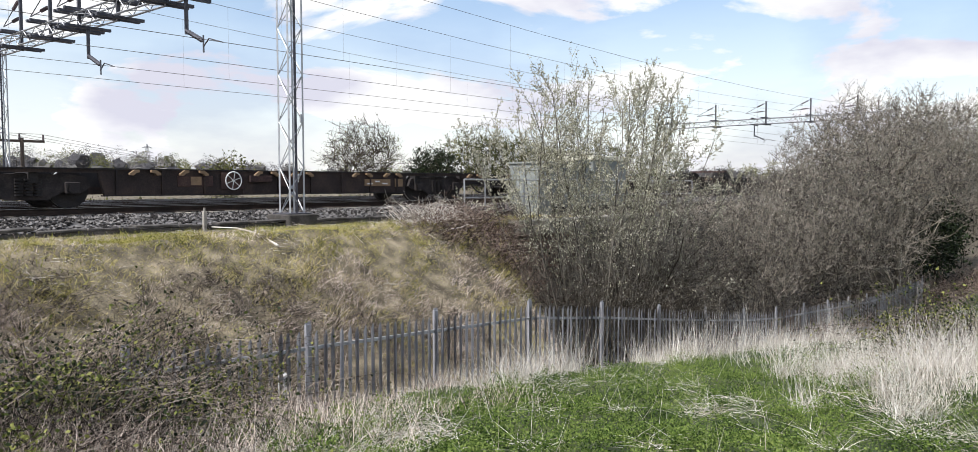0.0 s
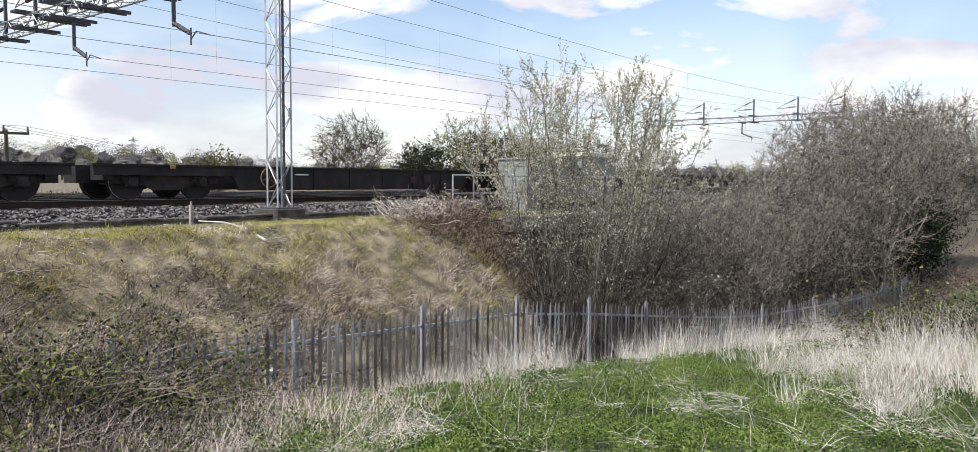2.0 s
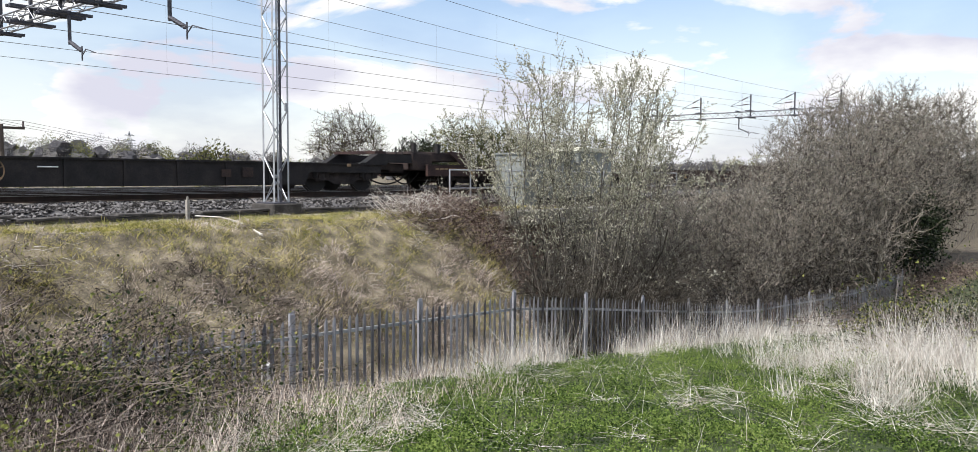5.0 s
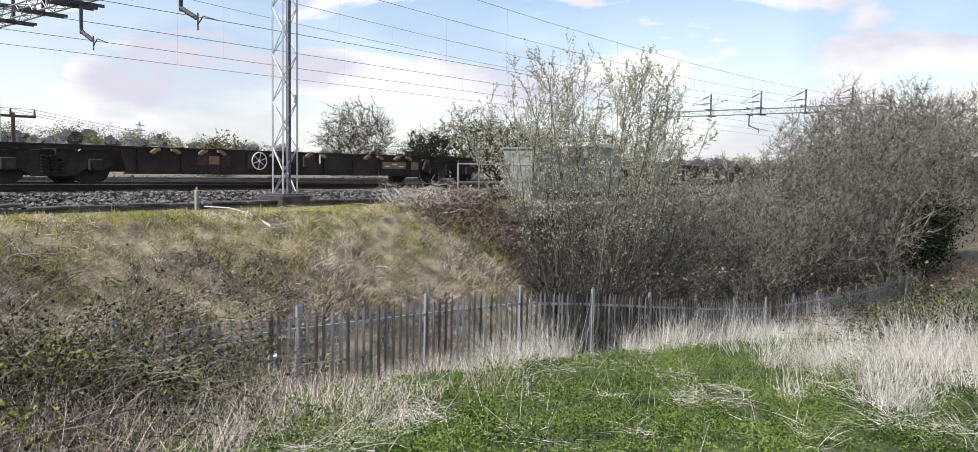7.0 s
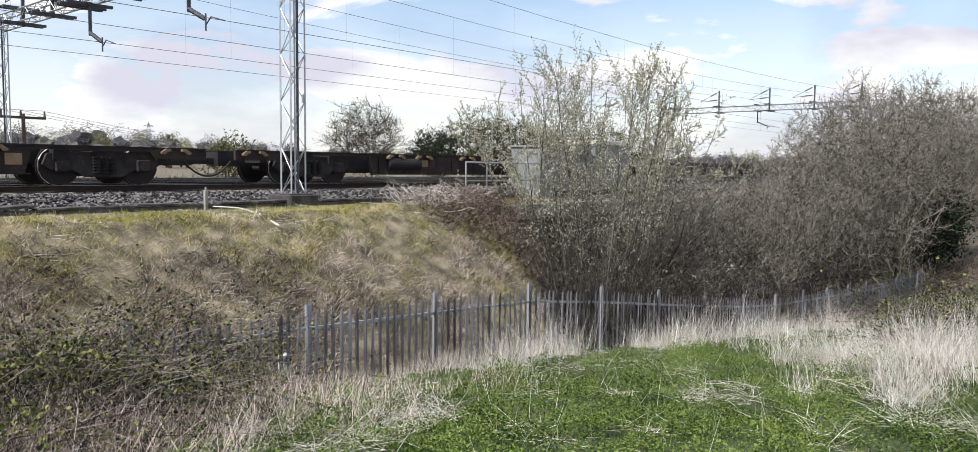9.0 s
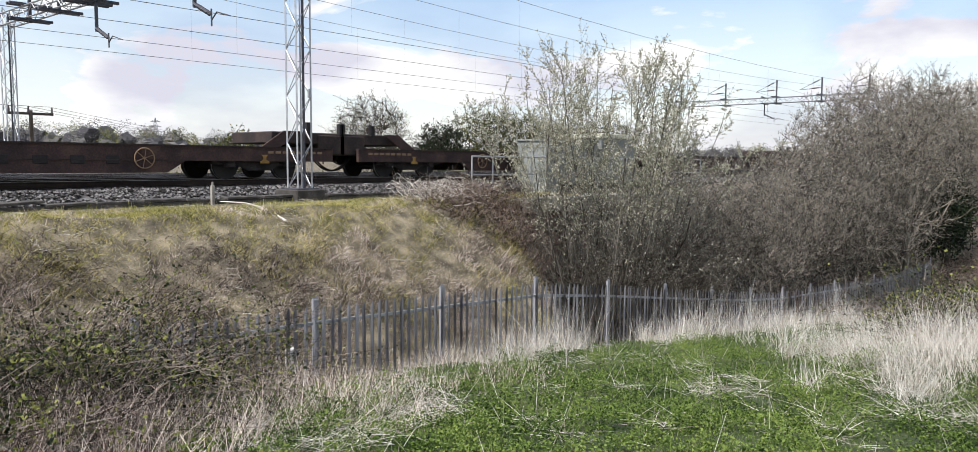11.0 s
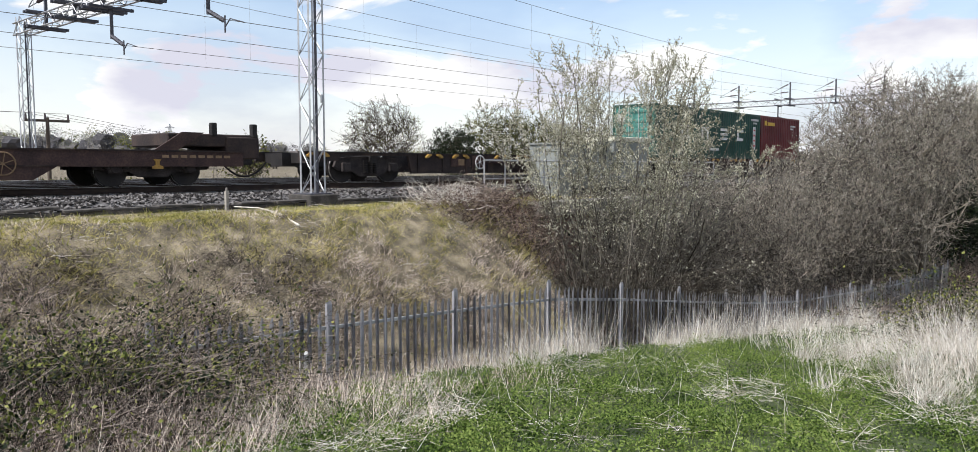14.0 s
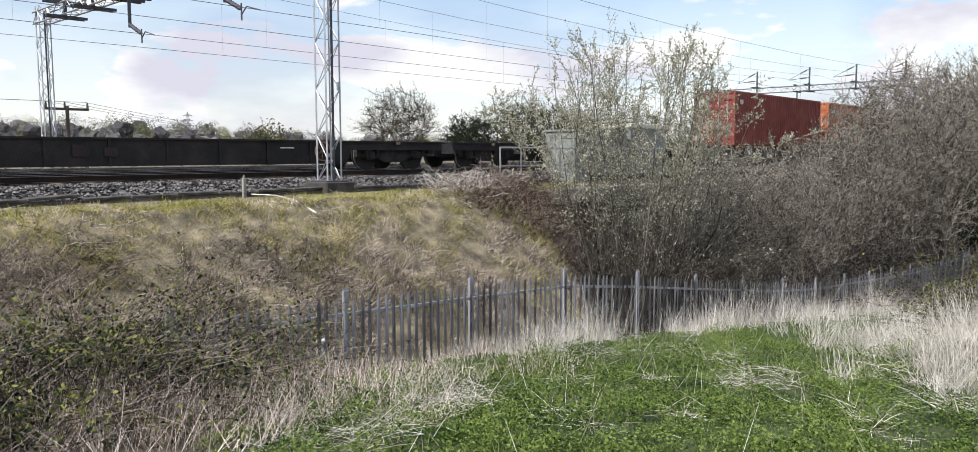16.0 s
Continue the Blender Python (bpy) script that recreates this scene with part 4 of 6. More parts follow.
def container(L, H, mat, label, marks, doors_front=True):
    """A freight container; door end at x = 0, near side at y = 0, base at z = 0."""
    W = 2.438
    c = thing("shipping_container", label, "container", "containers on the train")
    sp = part("side_panel", corrugated(bmesh.new(), 0.16, L - 0.16, 0.012, 0.15, H - 0.10, -1), mat, c)
    part("side_panel", corrugated(bmesh.new(), 0.16, L - 0.16, W - 0.012, 0.15, H - 0.10, 1), mat, c)
    part("roof", boxes((0.1, L - 0.1, 0.03, W - 0.03, H - 0.05, H - 0.015)), mat, c)
    part("floor", boxes((0.1, L - 0.1, 0.05, W - 0.05, 0.05, 0.14)), "steel_black", c)
    part("end_wall", boxes((L - 0.06, L - 0.03, 0.12, W - 0.12, 0.15, H - 0.10)), mat, c)
    for x in (0, L - 0.16):
        for y in (0, W - 0.12):
            part("corner_post", boxes((x, x + 0.16, y, y + 0.12, 0.118, H - 0.118), bevel=0.008), mat, c)
    for y in (0, W - 0.06):
        part("top_rail", boxes((0.178, L - 0.178, y, y + 0.06, H - 0.11, H - 0.006), bevel=0.006), mat, c)
        part("bottom_rail", boxes((0.178, L - 0.178, y, y + 0.05, 0.012, 0.155), bevel=0.006), mat, c)
    for x in (0, L - 0.06):
        part("header", boxes((x, x + 0.06, 0.162, W - 0.162, H - 0.12, H - 0.004), bevel=0.006), mat, c)
        part("sill", boxes((x, x + 0.06, 0.162, W - 0.162, 0.01, 0.15), bevel=0.006), mat, c)
    for x in (-0.002, L - 0.176):
        for y in (-0.002, W - 0.16):
            for z in (0, H - 0.118):
                part("corner_casting", boxes((x, x + 0.178, y, y + 0.162, z, z + 0.118), bevel=0.012), mat, c)
    for k in (0, 1):
        y0 = 0.13 + k * 1.095
        bm = bmesh.new()
        n, z = 5, 0.16
        hz = (H - 0.28) / n
        box(bm, 0.03, 0.055, y0, y0 + 1.08, z, z + n * hz)
        for i in range(n):
            prism_y = [(0.03, z + i * hz + 0.12), (-0.01, z + i * hz + 0.18), (-0.01, z + (i + 1) * hz - 0.18), (0.03, z + (i + 1) * hz - 0.12)]
            prism(bm, prism_y, y0 + 0.06, y0 + 1.02)
        # green box only: doors take the teal that has sun glint painted in
        d = part("door", bm, "green_door" if mat == "green_box" else mat, c)
        for yy in (0.27, 0.80):
            part("locking_bar", rods(((-0.045, y0 + yy, 0.08), (-0.045, y0 + yy, H - 0.06), 0.019), n=8), "zinc", d, "pale zinc locking bar")
            part("handle", boxes((-0.075, -0.055, y0 + yy - 0.02, y0 + yy + 0.42, 0.93, 0.97), bevel=0.006), "zinc", d)
    part("door_plate", boxes((-0.016, -0.012, 1.75, 2.15, H - 0.85, H - 0.45)), "white", c, "white data plate on the door")
    for name, m2, lab, parts_ in marks:
        part(name, boxes(*[(x0, x1, -0.008, 0.006, z0, z1) for x0, x1, z0, z1 in parts_]), m2, c, lab) if name != "small_writing" else tagged(part(name, boxes(*[(x0, x1, -0.008, 0.006, z0, z1) for x0, x1, z0, z1 in parts_]), m2, c, lab), kind="stuff")
    return c


def train_x(t):
    return 26.7 * t - 0.02 * t * t


TIMES = [0, 1, 2, 3, 4, 5, 6, 7, 8, 9, 10, 11, 12, 13, 14, 15, 16]
MOVERS = []          # things on the train with their place along it
AXIS_Y = TRACKS[0]


def on_train(ob, s, y, z):
    ob.location = (s, y, z)
    MOVERS.append((ob, s, y, z))
    return ob


LOGO_X = (2.5, 4.72, 6.93, 9.02)


def make_train():
    cache = {}

    def wagon(kind, s, e, v):
        L = round(e - s, 2)
        bright = s > 380
        key = (kind, v, L, bright)
        if key not in cache:
            cache[key] = {"a": lambda: flat_wagon_a(L, v, bright, True), "b": lambda: flat_wagon_b(L, v == 0), "c": lambda: flat_wagon_c(L, v == 0)}[kind]()
            ob = cache[key]
        else:
            ob = copy_thing(cache[key], pose(0, 0, 0))
        on_train(ob, s, AXIS_Y, 0)

    for kind, s, m, e in (("a", 3.1, 23.05, 42.95), ("b", 43.0, 61.5, 79.7), ("b", 79.7, 97.85, 115.9), ("b", 115.9, 134.2, 152.3), ("c", 152.5, 171.2, 189.5),
                          ("a", 189.75, 210.0, 230.0), ("a", 230.0, 250.15, 270.1), ("c", 270.3, 288.4, 306.65), ("c", 306.65, 325.6, 344.2), ("c", 344.2, 363.35, 381.8),
                          ("a", 382.25, 402.05, 422.0), ("b", 422.3, 440.6, 454.9), ("a", 455.0, 475.0, 495.0), ("a", 495.1, 515.0, 535.0)):
        wagon(kind, s, m, 1 if kind == "a" else 0)
        wagon(kind, m, e, 0 if kind == "a" else 1)
    y0 = AXIS_Y - 1.219
    bars = {0: ((0, 0.2, 1.0, 1.63), (0.62, 0.82, 1.0, 1.63), (0.2, 0.62, 1.0, 1.16)), 1: ((0.0, 0.2, 1.0, 1.42), (0.62, 0.82, 1.0, 1.42), (0.0, 0.82, 1.42, 1.63)),
            2: ((0, 0.82, 1.0, 1.14), (0, 0.82, 1.245, 1.385), (0, 0.82, 1.49, 1.63)), 3: ((0, 0.2, 1.0, 1.63), (0.2, 0.8, 1.0, 1.15), (0.2, 0.8, 1.48, 1.63))}
    logo = [(x0 + a, x0 + b, c, d) for k, x0 in enumerate(LOGO_X) for a, b, c, d in bars[k]]
    small = [(10.9 + 0.17 * k, 11.02 + 0.17 * k, 2.2, 2.32) for k in range(6)] + [(11.2 + 0.17 * k, 11.3 + 0.17 * k, 2.02, 2.12) for k in range(3)]
    green = container(12.192, 2.591, "green_box", "dark green forty-foot container with large white marks", [
        *[("logo_shape", "white", "large plain white shape", logo[a:b]) for a, b in ((0, 3), (3, 6), (6, 9), (9, 12))], ("small_writing", "white", "white bars of small writing", small + [(0.72, 0.8, 1.45, 1.62), (0.72, 0.82, 1.25, 1.38), (5.65, 6.75, 0.42, 0.54)]),
        ("label_panel", "white", "tall white label panel", [(11.15, 11.50, 0.55, 1.85)])])
    part("label_bars", boxes(*[(11.2, 11.45, -0.012, -0.0085, 0.72 + 0.3 * k, 0.80 + 0.3 * k) for k in range(4)]), "red_mark", green, "red bars of writing")
    on_train(green, 403.3, y0, 0.952)
    maroon = container(6.058, 2.591, "maroon_box", "maroon twenty-foot container with a yellow mark", [
        ("logo_shape", "yellow_mark", "plain yellow shape", [(0.5, 0.85, 2.02, 2.3), (0.95, 2.0, 2.02, 2.22)]), ("small_writing", "white", "white bars of small writing", [(4.55 + 0.17 * k, 4.67 + 0.17 * k, 2.05, 2.15) for k in range(5)] + [(4.55 + 0.17 * k, 4.67 + 0.17 * k, 1.88, 1.98) for k in range(3)] + [(5.1, 5.4, 0.42, 0.46)])])
    on_train(maroon, 403.3 + 12.192 + 0.12, y0, 0.952)
    red = container(12.192, 2.896, "red_box", "faded red forty-foot freight container", [("small_writing", "white", "white bars of small writing", [(0.6 + 0.2 * k, 0.75 + 0.2 * k, 2.2, 2.45) for k in range(2)])])
    on_train(red, 462.0, y0, 0.952)
    orange = container(12.192, 2.896, "orange_box", "plain orange forty-foot freight container", [("small_writing", "white", "white bars of small writing", [(0.6 + 0.2 * k, 0.75 + 0.2 * k, 2.2, 2.45) for k in range(3)])])
    on_train(orange, 475.6, y0, 0.952)
    on_train(copy_thing(red, pose(0, 0, 0)), 496.6, y0, 0.952)


make_train()


# ---- plants ----
def roots(x, y, lift=0.0):
    return np.stack([x, y, land_b(x, y) - 0.02 + lift], 1)


def up_lean(rng, n, tilt):
    d = rng.normal(size=(n, 3)) * tilt
    d[:, 2] = 1.0
    return unit(d)


def patch(v, s=0.6, seed=0.0):
    """A slow random field for clumps, about -1 to 1."""
    x, y = v
    return np.sin(x * 1.9 * s + seed) * np.sin(y * 2.3 * s + 1.3 * seed) + 0.6 * np.sin(x * 4.7 * s - y * 2.9 * s + seed) * np.sin(y * 5.3 * s + x)


def polar(rng, n, az0, az1, r0, r1):
    a = np.radians(az0 + (az1 - az0) * rng.rand(n))
    r = r0 + (r1 - r0) * rng.rand(n) ** 0.8
    return r * np.sin(a), r * np.cos(a)


def stuff(name, geo, mat, label, category):
    return tagged(raw(name, *geo, mat), label, category, kind="stuff")


def join(*geos):
    vs, fs, o = [], [], 0
    for v, f in geos:
        vs.append(v)
        fs.append(f + o)
        o += len(v)
    return np.vstack(vs), np.vstack(fs)


def straw_zone(x, y):
    """How much dry grass stands at a spot: along the fence and on the mound."""
    fence = smooth(7.7, 8.7, y) * (y < 9.5)
    az = np.degrees(np.arctan2(x, y))
    r = np.hypot(x, y)
    mound = smooth(69.5, 78.0, az + 2.5 * np.sin(r * 1.3) + 1.2 * np.sin(r * 3.1 + az * 0.4)) * smooth(10.8, 12.8, r + 0.8 * np.sin(az * 0.9))
    return np.maximum(fence, mound)


def make_herbage():
    """Low domed clumps of small leaves with dark gaps between them, and grass blades through them."""
    rng = np.random.RandomState(21)
    nc = 5200
    cx, cy = polar(rng, nc, 20, 93, 4.6, 17)
    fx, fy = polar(rng, nc, 56, 74, 16, 30)
    far = rng.rand(nc) < 0.2
    cx, cy = np.where(far, fx, cx), np.where(far, fy, cy)
    az = np.degrees(np.arctan2(cx, cy))
    keep = (cy < 8.9) & (straw_zone(cx, cy) * 0.9 + 0.35 * rng.rand(nc) < 0.75) & (az > 25 + 9 * rng.rand(nc)) & (patch((cx, cy), 0.8, 5.0) < 0.75 + 0.5 * rng.rand(nc))
    cx, cy = cx[keep], cy[keep]
    nc = len(cx)
    cr_ = 0.09 + 0.17 * rng.rand(nc) ** 1.4
    ch = (0.06 + 0.24 * rng.rand(nc) ** 1.5) * np.clip(1 + 0.5 * patch((cx, cy), 1.1, 2.0), 0.5, 1.7)
    per = np.maximum(14, (cr_ * 620 * np.clip(9 / np.hypot(cx, cy), 0.5, 1.3)).astype(int))
    k = np.repeat(np.arange(nc), per)
    n = len(k)
    u = unit(rng.normal(size=(n, 3)))
    u[:, 2] = np.abs(u[:, 2])
    f = (0.72 + 0.33 * rng.rand(n))[:, None]
    P = np.stack([cx[k], cy[k], land_b(cx, cy)[k]], 1) + u * f * np.stack([cr_[k], cr_[k], ch[k]], 1)
    a = unit(u * np.array([1, 1, 0.25]) + rng.normal(size=(n, 3)) * 0.55)
    b = unit(np.cross(a, np.array([0, 0, 1.0]) + rng.normal(size=(n, 3)) * 0.7))
    size = (0.017 + 0.022 * rng.rand(n))[:, None]
    verts = np.stack([P, P + a * size * 0.5 + b * size * 0.34, P + a * size, P + a * size * 0.5 - b * size * 0.34], 1)
    g1 = (verts.reshape(-1, 3), np.arange(n * 4).reshape(n, 4))
    m = 30000
    x, y = polar(rng, m, 24, 93, 4.6, 20)
    keep = (y < 9.0) & (straw_zone(x, y) < 0.7) & (np.degrees(np.arctan2(x, y)) > 27 + 8 * rng.rand(m))
    x, y = x[keep], y[keep]
    m = len(x)
    g2 = blades(rng, roots(x, y), up_lean(rng, m, 0.55), 0.08 + 0.17 * rng.rand(m) * np.clip(1 + patch((x, y), 1.3, 2.0), 0.4, 1.8), 0.005 + 0.007 * rng.rand(m), 0.35 * rng.rand(m))
    stuff("green_herbage", join(g1, g2), "grass", "lush fresh green clumps of nettles, cleavers and grass", "grass")
    n = 30000
    x, y = polar(rng, n, 5, 92, 5.0, 20)
    keep = (y < 9.2) & (patch((x, y), 0.8, 5.0) + 0.9 * straw_zone(x, y) > 0.72 - 0.4 * (np.degrees(np.arctan2(x, y)) < 38) + 0.3 * rng.rand(n))
    x, y = x[keep], y[keep]
    n = len(x)
    d = rng.normal(size=(n, 3)) * np.array([1, 1, 0.2])
    d[:, 2] = np.abs(d[:, 2]) + 0.15
    g = blades(rng, roots(x, y, 0.06), unit(d), 0.10 + 0.30 * rng.rand(n) ** 1.5, 0.003 + 0.004 * rng.rand(n), 0.15 * rng.rand(n), 3)
    stuff("flattened_straw", g, "straw", "mats of flattened bleached grass lying in the green", "dry grass")


make_herbage()


def make_tall_straw():
    rng = np.random.RandomState(22)
    n = 17000
    x = 2 + 28 * rng.rand(n)
    y = 7.9 + 1.6 * rng.rand(n) ** 0.6
    keep = patch((x, y), 0.5, 1.0) > -0.75 * rng.rand(n)
    x, y = x[keep], y[keep]
    n = len(x)
    h = (0.45 + 0.75 * rng.rand(n)) * (0.75 + 0.25 * np.sin(x * 0.7))
    h *= np.interp(x, [2, 6, 9, 12, 14, 30], [0.8, 0.42, 0.55, 1.05, 1.35, 1.35])
    h *= np.clip(0.8 + 0.5 * patch((x, y), 1.6, 2.0) + 0.3 * rng.normal(size=n), 0.3, 1.7)
    g1 = blades(rng, roots(x, y), up_lean(rng, n, 0.38), h, 0.005 + 0.006 * rng.rand(n), 0.3 * rng.rand(n), 3)
    n = 24000
    x, y = polar(rng, n, 67, 94, 11.1, 17)
    keep = (straw_zone(x, y) * (0.75 + 0.3 * patch((x, y), 1.2, 3.0)) > 0.10 + 0.45 * rng.rand(n)) & (y < 8.8)
    x, y = x[keep], y[keep]
    n = len(x)
    d = up_lean(rng, n, 0.36)
    sway = 0.4 * patch((x, y), 1.1, 7.0)
    d[:, 0] += sway
    d[:, 1] += 0.25 * patch((x, y), 1.4, 3.0)
    h = (0.35 + 0.75 * rng.rand(n) ** 1.3) * np.clip(0.85 + 0.35 * patch((x, y), 1.3, 4.0), 0.4, 1.4)
    g2 = blades(rng, roots(x, y), unit(d), h, 0.004 + 0.005 * rng.rand(n), 0.22 * rng.rand(n), 3)
    n = 2600
    x, y = polar(rng, n, 62, 90, 9.3, 12.5)
    keep = patch((x, y), 1.0, 8.0) + 0.06 * (np.degrees(np.arctan2(x, y)) - 72) > 0.1 + 0.5 * rng.rand(n)
    x, y = x[keep], y[keep]
    n = len(x)
    d = rng.normal(size=(n, 3)) * np.array([0.8, 0.8, 0.25]) + np.array([-0.25, 0.3, 0.3])
    d[:, 2] = np.abs(d[:, 2])
    g5 = blades(rng, roots(x, y, 0.12), unit(d), 0.2 + 0.4 * rng.rand(n), 0.003 + 0.004 * rng.rand(n), 0.3 * rng.rand(n), 3)
    n = 8000
    x, y = polar(rng, n, 66, 86, 17, 55)
    keep = (y < 9.2) & (y > 2.5)
    x, y = x[keep], y[keep]
    n = len(x)
    g6 = blades(rng, roots(x, y), up_lean(rng, n, 0.4), 0.3 + 0.6 * rng.rand(n), 0.008 + 0.008 * rng.rand(n), 0.3 * rng.rand(n), 3)
    g2 = join(g2, g5, g6)
    stuff("tall_dry_grass", join(g1, g2), "straw", "tall bleached dead grass standing along the fence and mound", "dry grass")
    n = 8500
    x = 2.2 + 7.3 * rng.rand(n) ** 1.2
    y = 6.2 + 3.2 * rng.rand(n) ** 0.7
    keep = patch((x, y), 0.9, 3.0) > -0.5 + 0.4 * rng.rand(n)
    x, y = x[keep], y[keep]
    n = len(x)
    g4 = blades(rng, roots(x, y), up_lean(rng, n, 0.4), (0.25 + 0.6 * rng.rand(n)) * np.interp(x, [2.5, 5, 7, 9.5], [1.1, 0.9, 0.5, 0.4]), 0.006 + 0.006 * rng.rand(n), 0.2 * rng.rand(n), 3)
    n = 2000
    x = 1.6 + 4.6 * rng.rand(n)
    y = 5.4 + 3.4 * rng.rand(n)
    keep = patch((x, y), 1.2, 6.0) > -0.2 + 0.4 * rng.rand(n)
    x, y = x[keep], y[keep]
    n = len(x)
    lean = up_lean(rng, n, 0.45)
    lean[:, 0] += 0.35 + 0.3 * patch((x, y), 0.9, 1.0)
    stuff("leaning_reed", blades(rng, roots(x, y), unit(lean), 0.25 + 0.65 * rng.rand(n), 0.004 + 0.005 * rng.rand(n), 0.2 * rng.rand(n), 3), "straw_grey", "pale leaning dead stalks in front of the brambles", "dry grass")
    stuff("dead_weed_stalks", g4, "straw_grey", "grey-brown dead weed stalks before the fence", "dry grass")
    heaps = ((6.4, 7.2, 0.40, 420), (7.2, 8.1, 0.4, 260), (4.6, 7.0, 0.5, 380), (5.2, 6.0, 0.35, 300), (6.1, 6.3, 0.38, 420), (8.8, 5.2, 0.14, 60), (6.4, 4.9, 0.16, 90), (7.0, 3.7, 0.2, 60),
             (9.6, 4.4, 0.16, 90), (12.0, 6.6, 0.6, 160), (10.4, 7.4, 0.5, 200), (4.3, 5.4, 0.4, 260), (8.6, 2.6, 0.16, 60))
    G = []
    for hx, hy, sp, k in heaps:
        x, y = hx + rng.normal(size=k) * sp, hy + rng.normal(size=k) * sp * 0.7
        d = rng.normal(size=(k, 3)) * np.array([0.8, 0.7, 0.2]) + np.array([rng.normal() * 0.5, 0.2, 0.22])
        d[:, 2] = np.abs(d[:, 2])
        G.append(blades(rng, roots(x, y, 0.10), unit(d), 0.12 + 0.42 * rng.rand(k) ** 1.4, 0.003 + 0.004 * rng.rand(k), 0.25 * rng.rand(k), 3))
    stuff("fallen_straw_heaps", join(*G), "straw", "heaps of fallen bleached stalks lying over the green", "dry grass")
    n = 200
    x, y = polar(rng, n, 30, 88, 5.2, 15)
    keep = y < 8.6
    x, y = x[keep], y[keep]
    n = len(x)
    g3 = blades(rng, roots(x, y), up_lean(rng, n, 0.5), 0.3 + 0.5 * rng.rand(n), 0.004 + 0.004 * rng.rand(n), 0.15 * rng.rand(n), 3)
    stuff("lone_straw_stalks", g3, "straw", "single bleached stalks leaning over the green grass", "dry grass")


make_tall_straw()


def make_bank_grass():
    rng = np.random.RandomState(23)
    n = 165000
    x = -2 + 24 * rng.rand(n)
    y = 10.0 + 6.9 * rng.rand(n)
    pt = patch((x, y), 0.55, 0.7)
    toe = 10.3 + 4.3 * smooth(14.5, 20.5, x)
    keep = (y > toe - 0.6) & ~((y > 15.6) & (rng.rand(n) < 0.6)) & (patch((x, y), 1.9, 3.3) > -0.95 - 0.6 * rng.rand(n))
    x, y, pt = x[keep], y[keep], pt[keep]
    n = len(x)
    top = smooth(12.2, 13.9, y)
    green = patch((x, y), 0.9, 2.2) * 0.75 + 1.0 * top - 0.02 + 0.35 * rng.normal(size=n) > 0.25
    d = up_lean(rng, n, 0.8)
    d[:, 1] -= 0.55 * (1 - top)
    d = unit(d)
    h = (0.08 + 0.17 * rng.rand(n)) * np.clip(1 + 0.45 * pt + 0.6 * patch((x, y), 2.1, 1.0), 0.35, 2.2) * (1 - 0.5 * smooth(14.3, 15.5, y))
    w = 0.005 + 0.007 * rng.rand(n)
    for nm, sel, mat, lab in (("bank_green_grass", green, "bank_olive", "patchy olive and mossy grass over the railway bank"), ("bank_dead_grass", ~green, "straw_grey", "matted grey-tan dead grass over the railway bank")):
        k = int(sel.sum())
        g = blades(rng, roots(x[sel], y[sel]), d[sel], h[sel] * (0.75 if nm[5] == "g" else 1.0), w[sel], 0.4 * rng.rand(k), 2)
        stuff(nm, g, mat, lab, "grass")
    n = 7000
    x = 1 + 18 * rng.rand(n)
    y = 10.4 + 4.6 * rng.rand(n)
    keep = patch((x, y), 0.8, 6.0) > 0.25 + 0.4 * rng.rand(n)
    x, y = x[keep], y[keep]
    n = len(x)
    d = rng.normal(size=(n, 3)) * np.array([0.7, 0.5, 0.15]) + np.array([0, -0.7, 0.05])
    g = blades(rng, roots(x, y, 0.13), unit(d), 0.12 + 0.26 * rng.rand(n), 0.003 + 0.004 * rng.rand(n), 0.35 * rng.rand(n), 3)
    stuff("bank_straw_mats", g, "straw", "pale mats of straw combed down the bank", "dry grass")
    n = 26000
    x = 1 + 17 * rng.rand(n)
    y = 12.4 + 4.4 * rng.rand(n)
    keep = (patch((x, y), 1.1, 4.0) + 0.5 * patch((x, y), 2.9, 2.0) > 0.85 - 0.62 * smooth(12.6, 14.4, y) + 0.3 * rng.rand(n)) & ((np.abs(x - PORTALS[0]) > 0.6) | (y < 16.6))
    x, y = x[keep], y[keep]
    n = len(x)
    g = blades(rng, roots(x, y), up_lean(rng, n, 0.6), (0.05 + 0.13 * rng.rand(n)) * np.clip(1 + 0.5 * patch((x, y), 2.2, 1.0), 0.5, 1.8), 0.008 + 0.008 * rng.rand(n), 0.4 * rng.rand(n), 2)
    stuff("bank_top_tufts", g, "moss", "yellow-green moss and tufts along the bank top", "grass")


make_bank_grass()


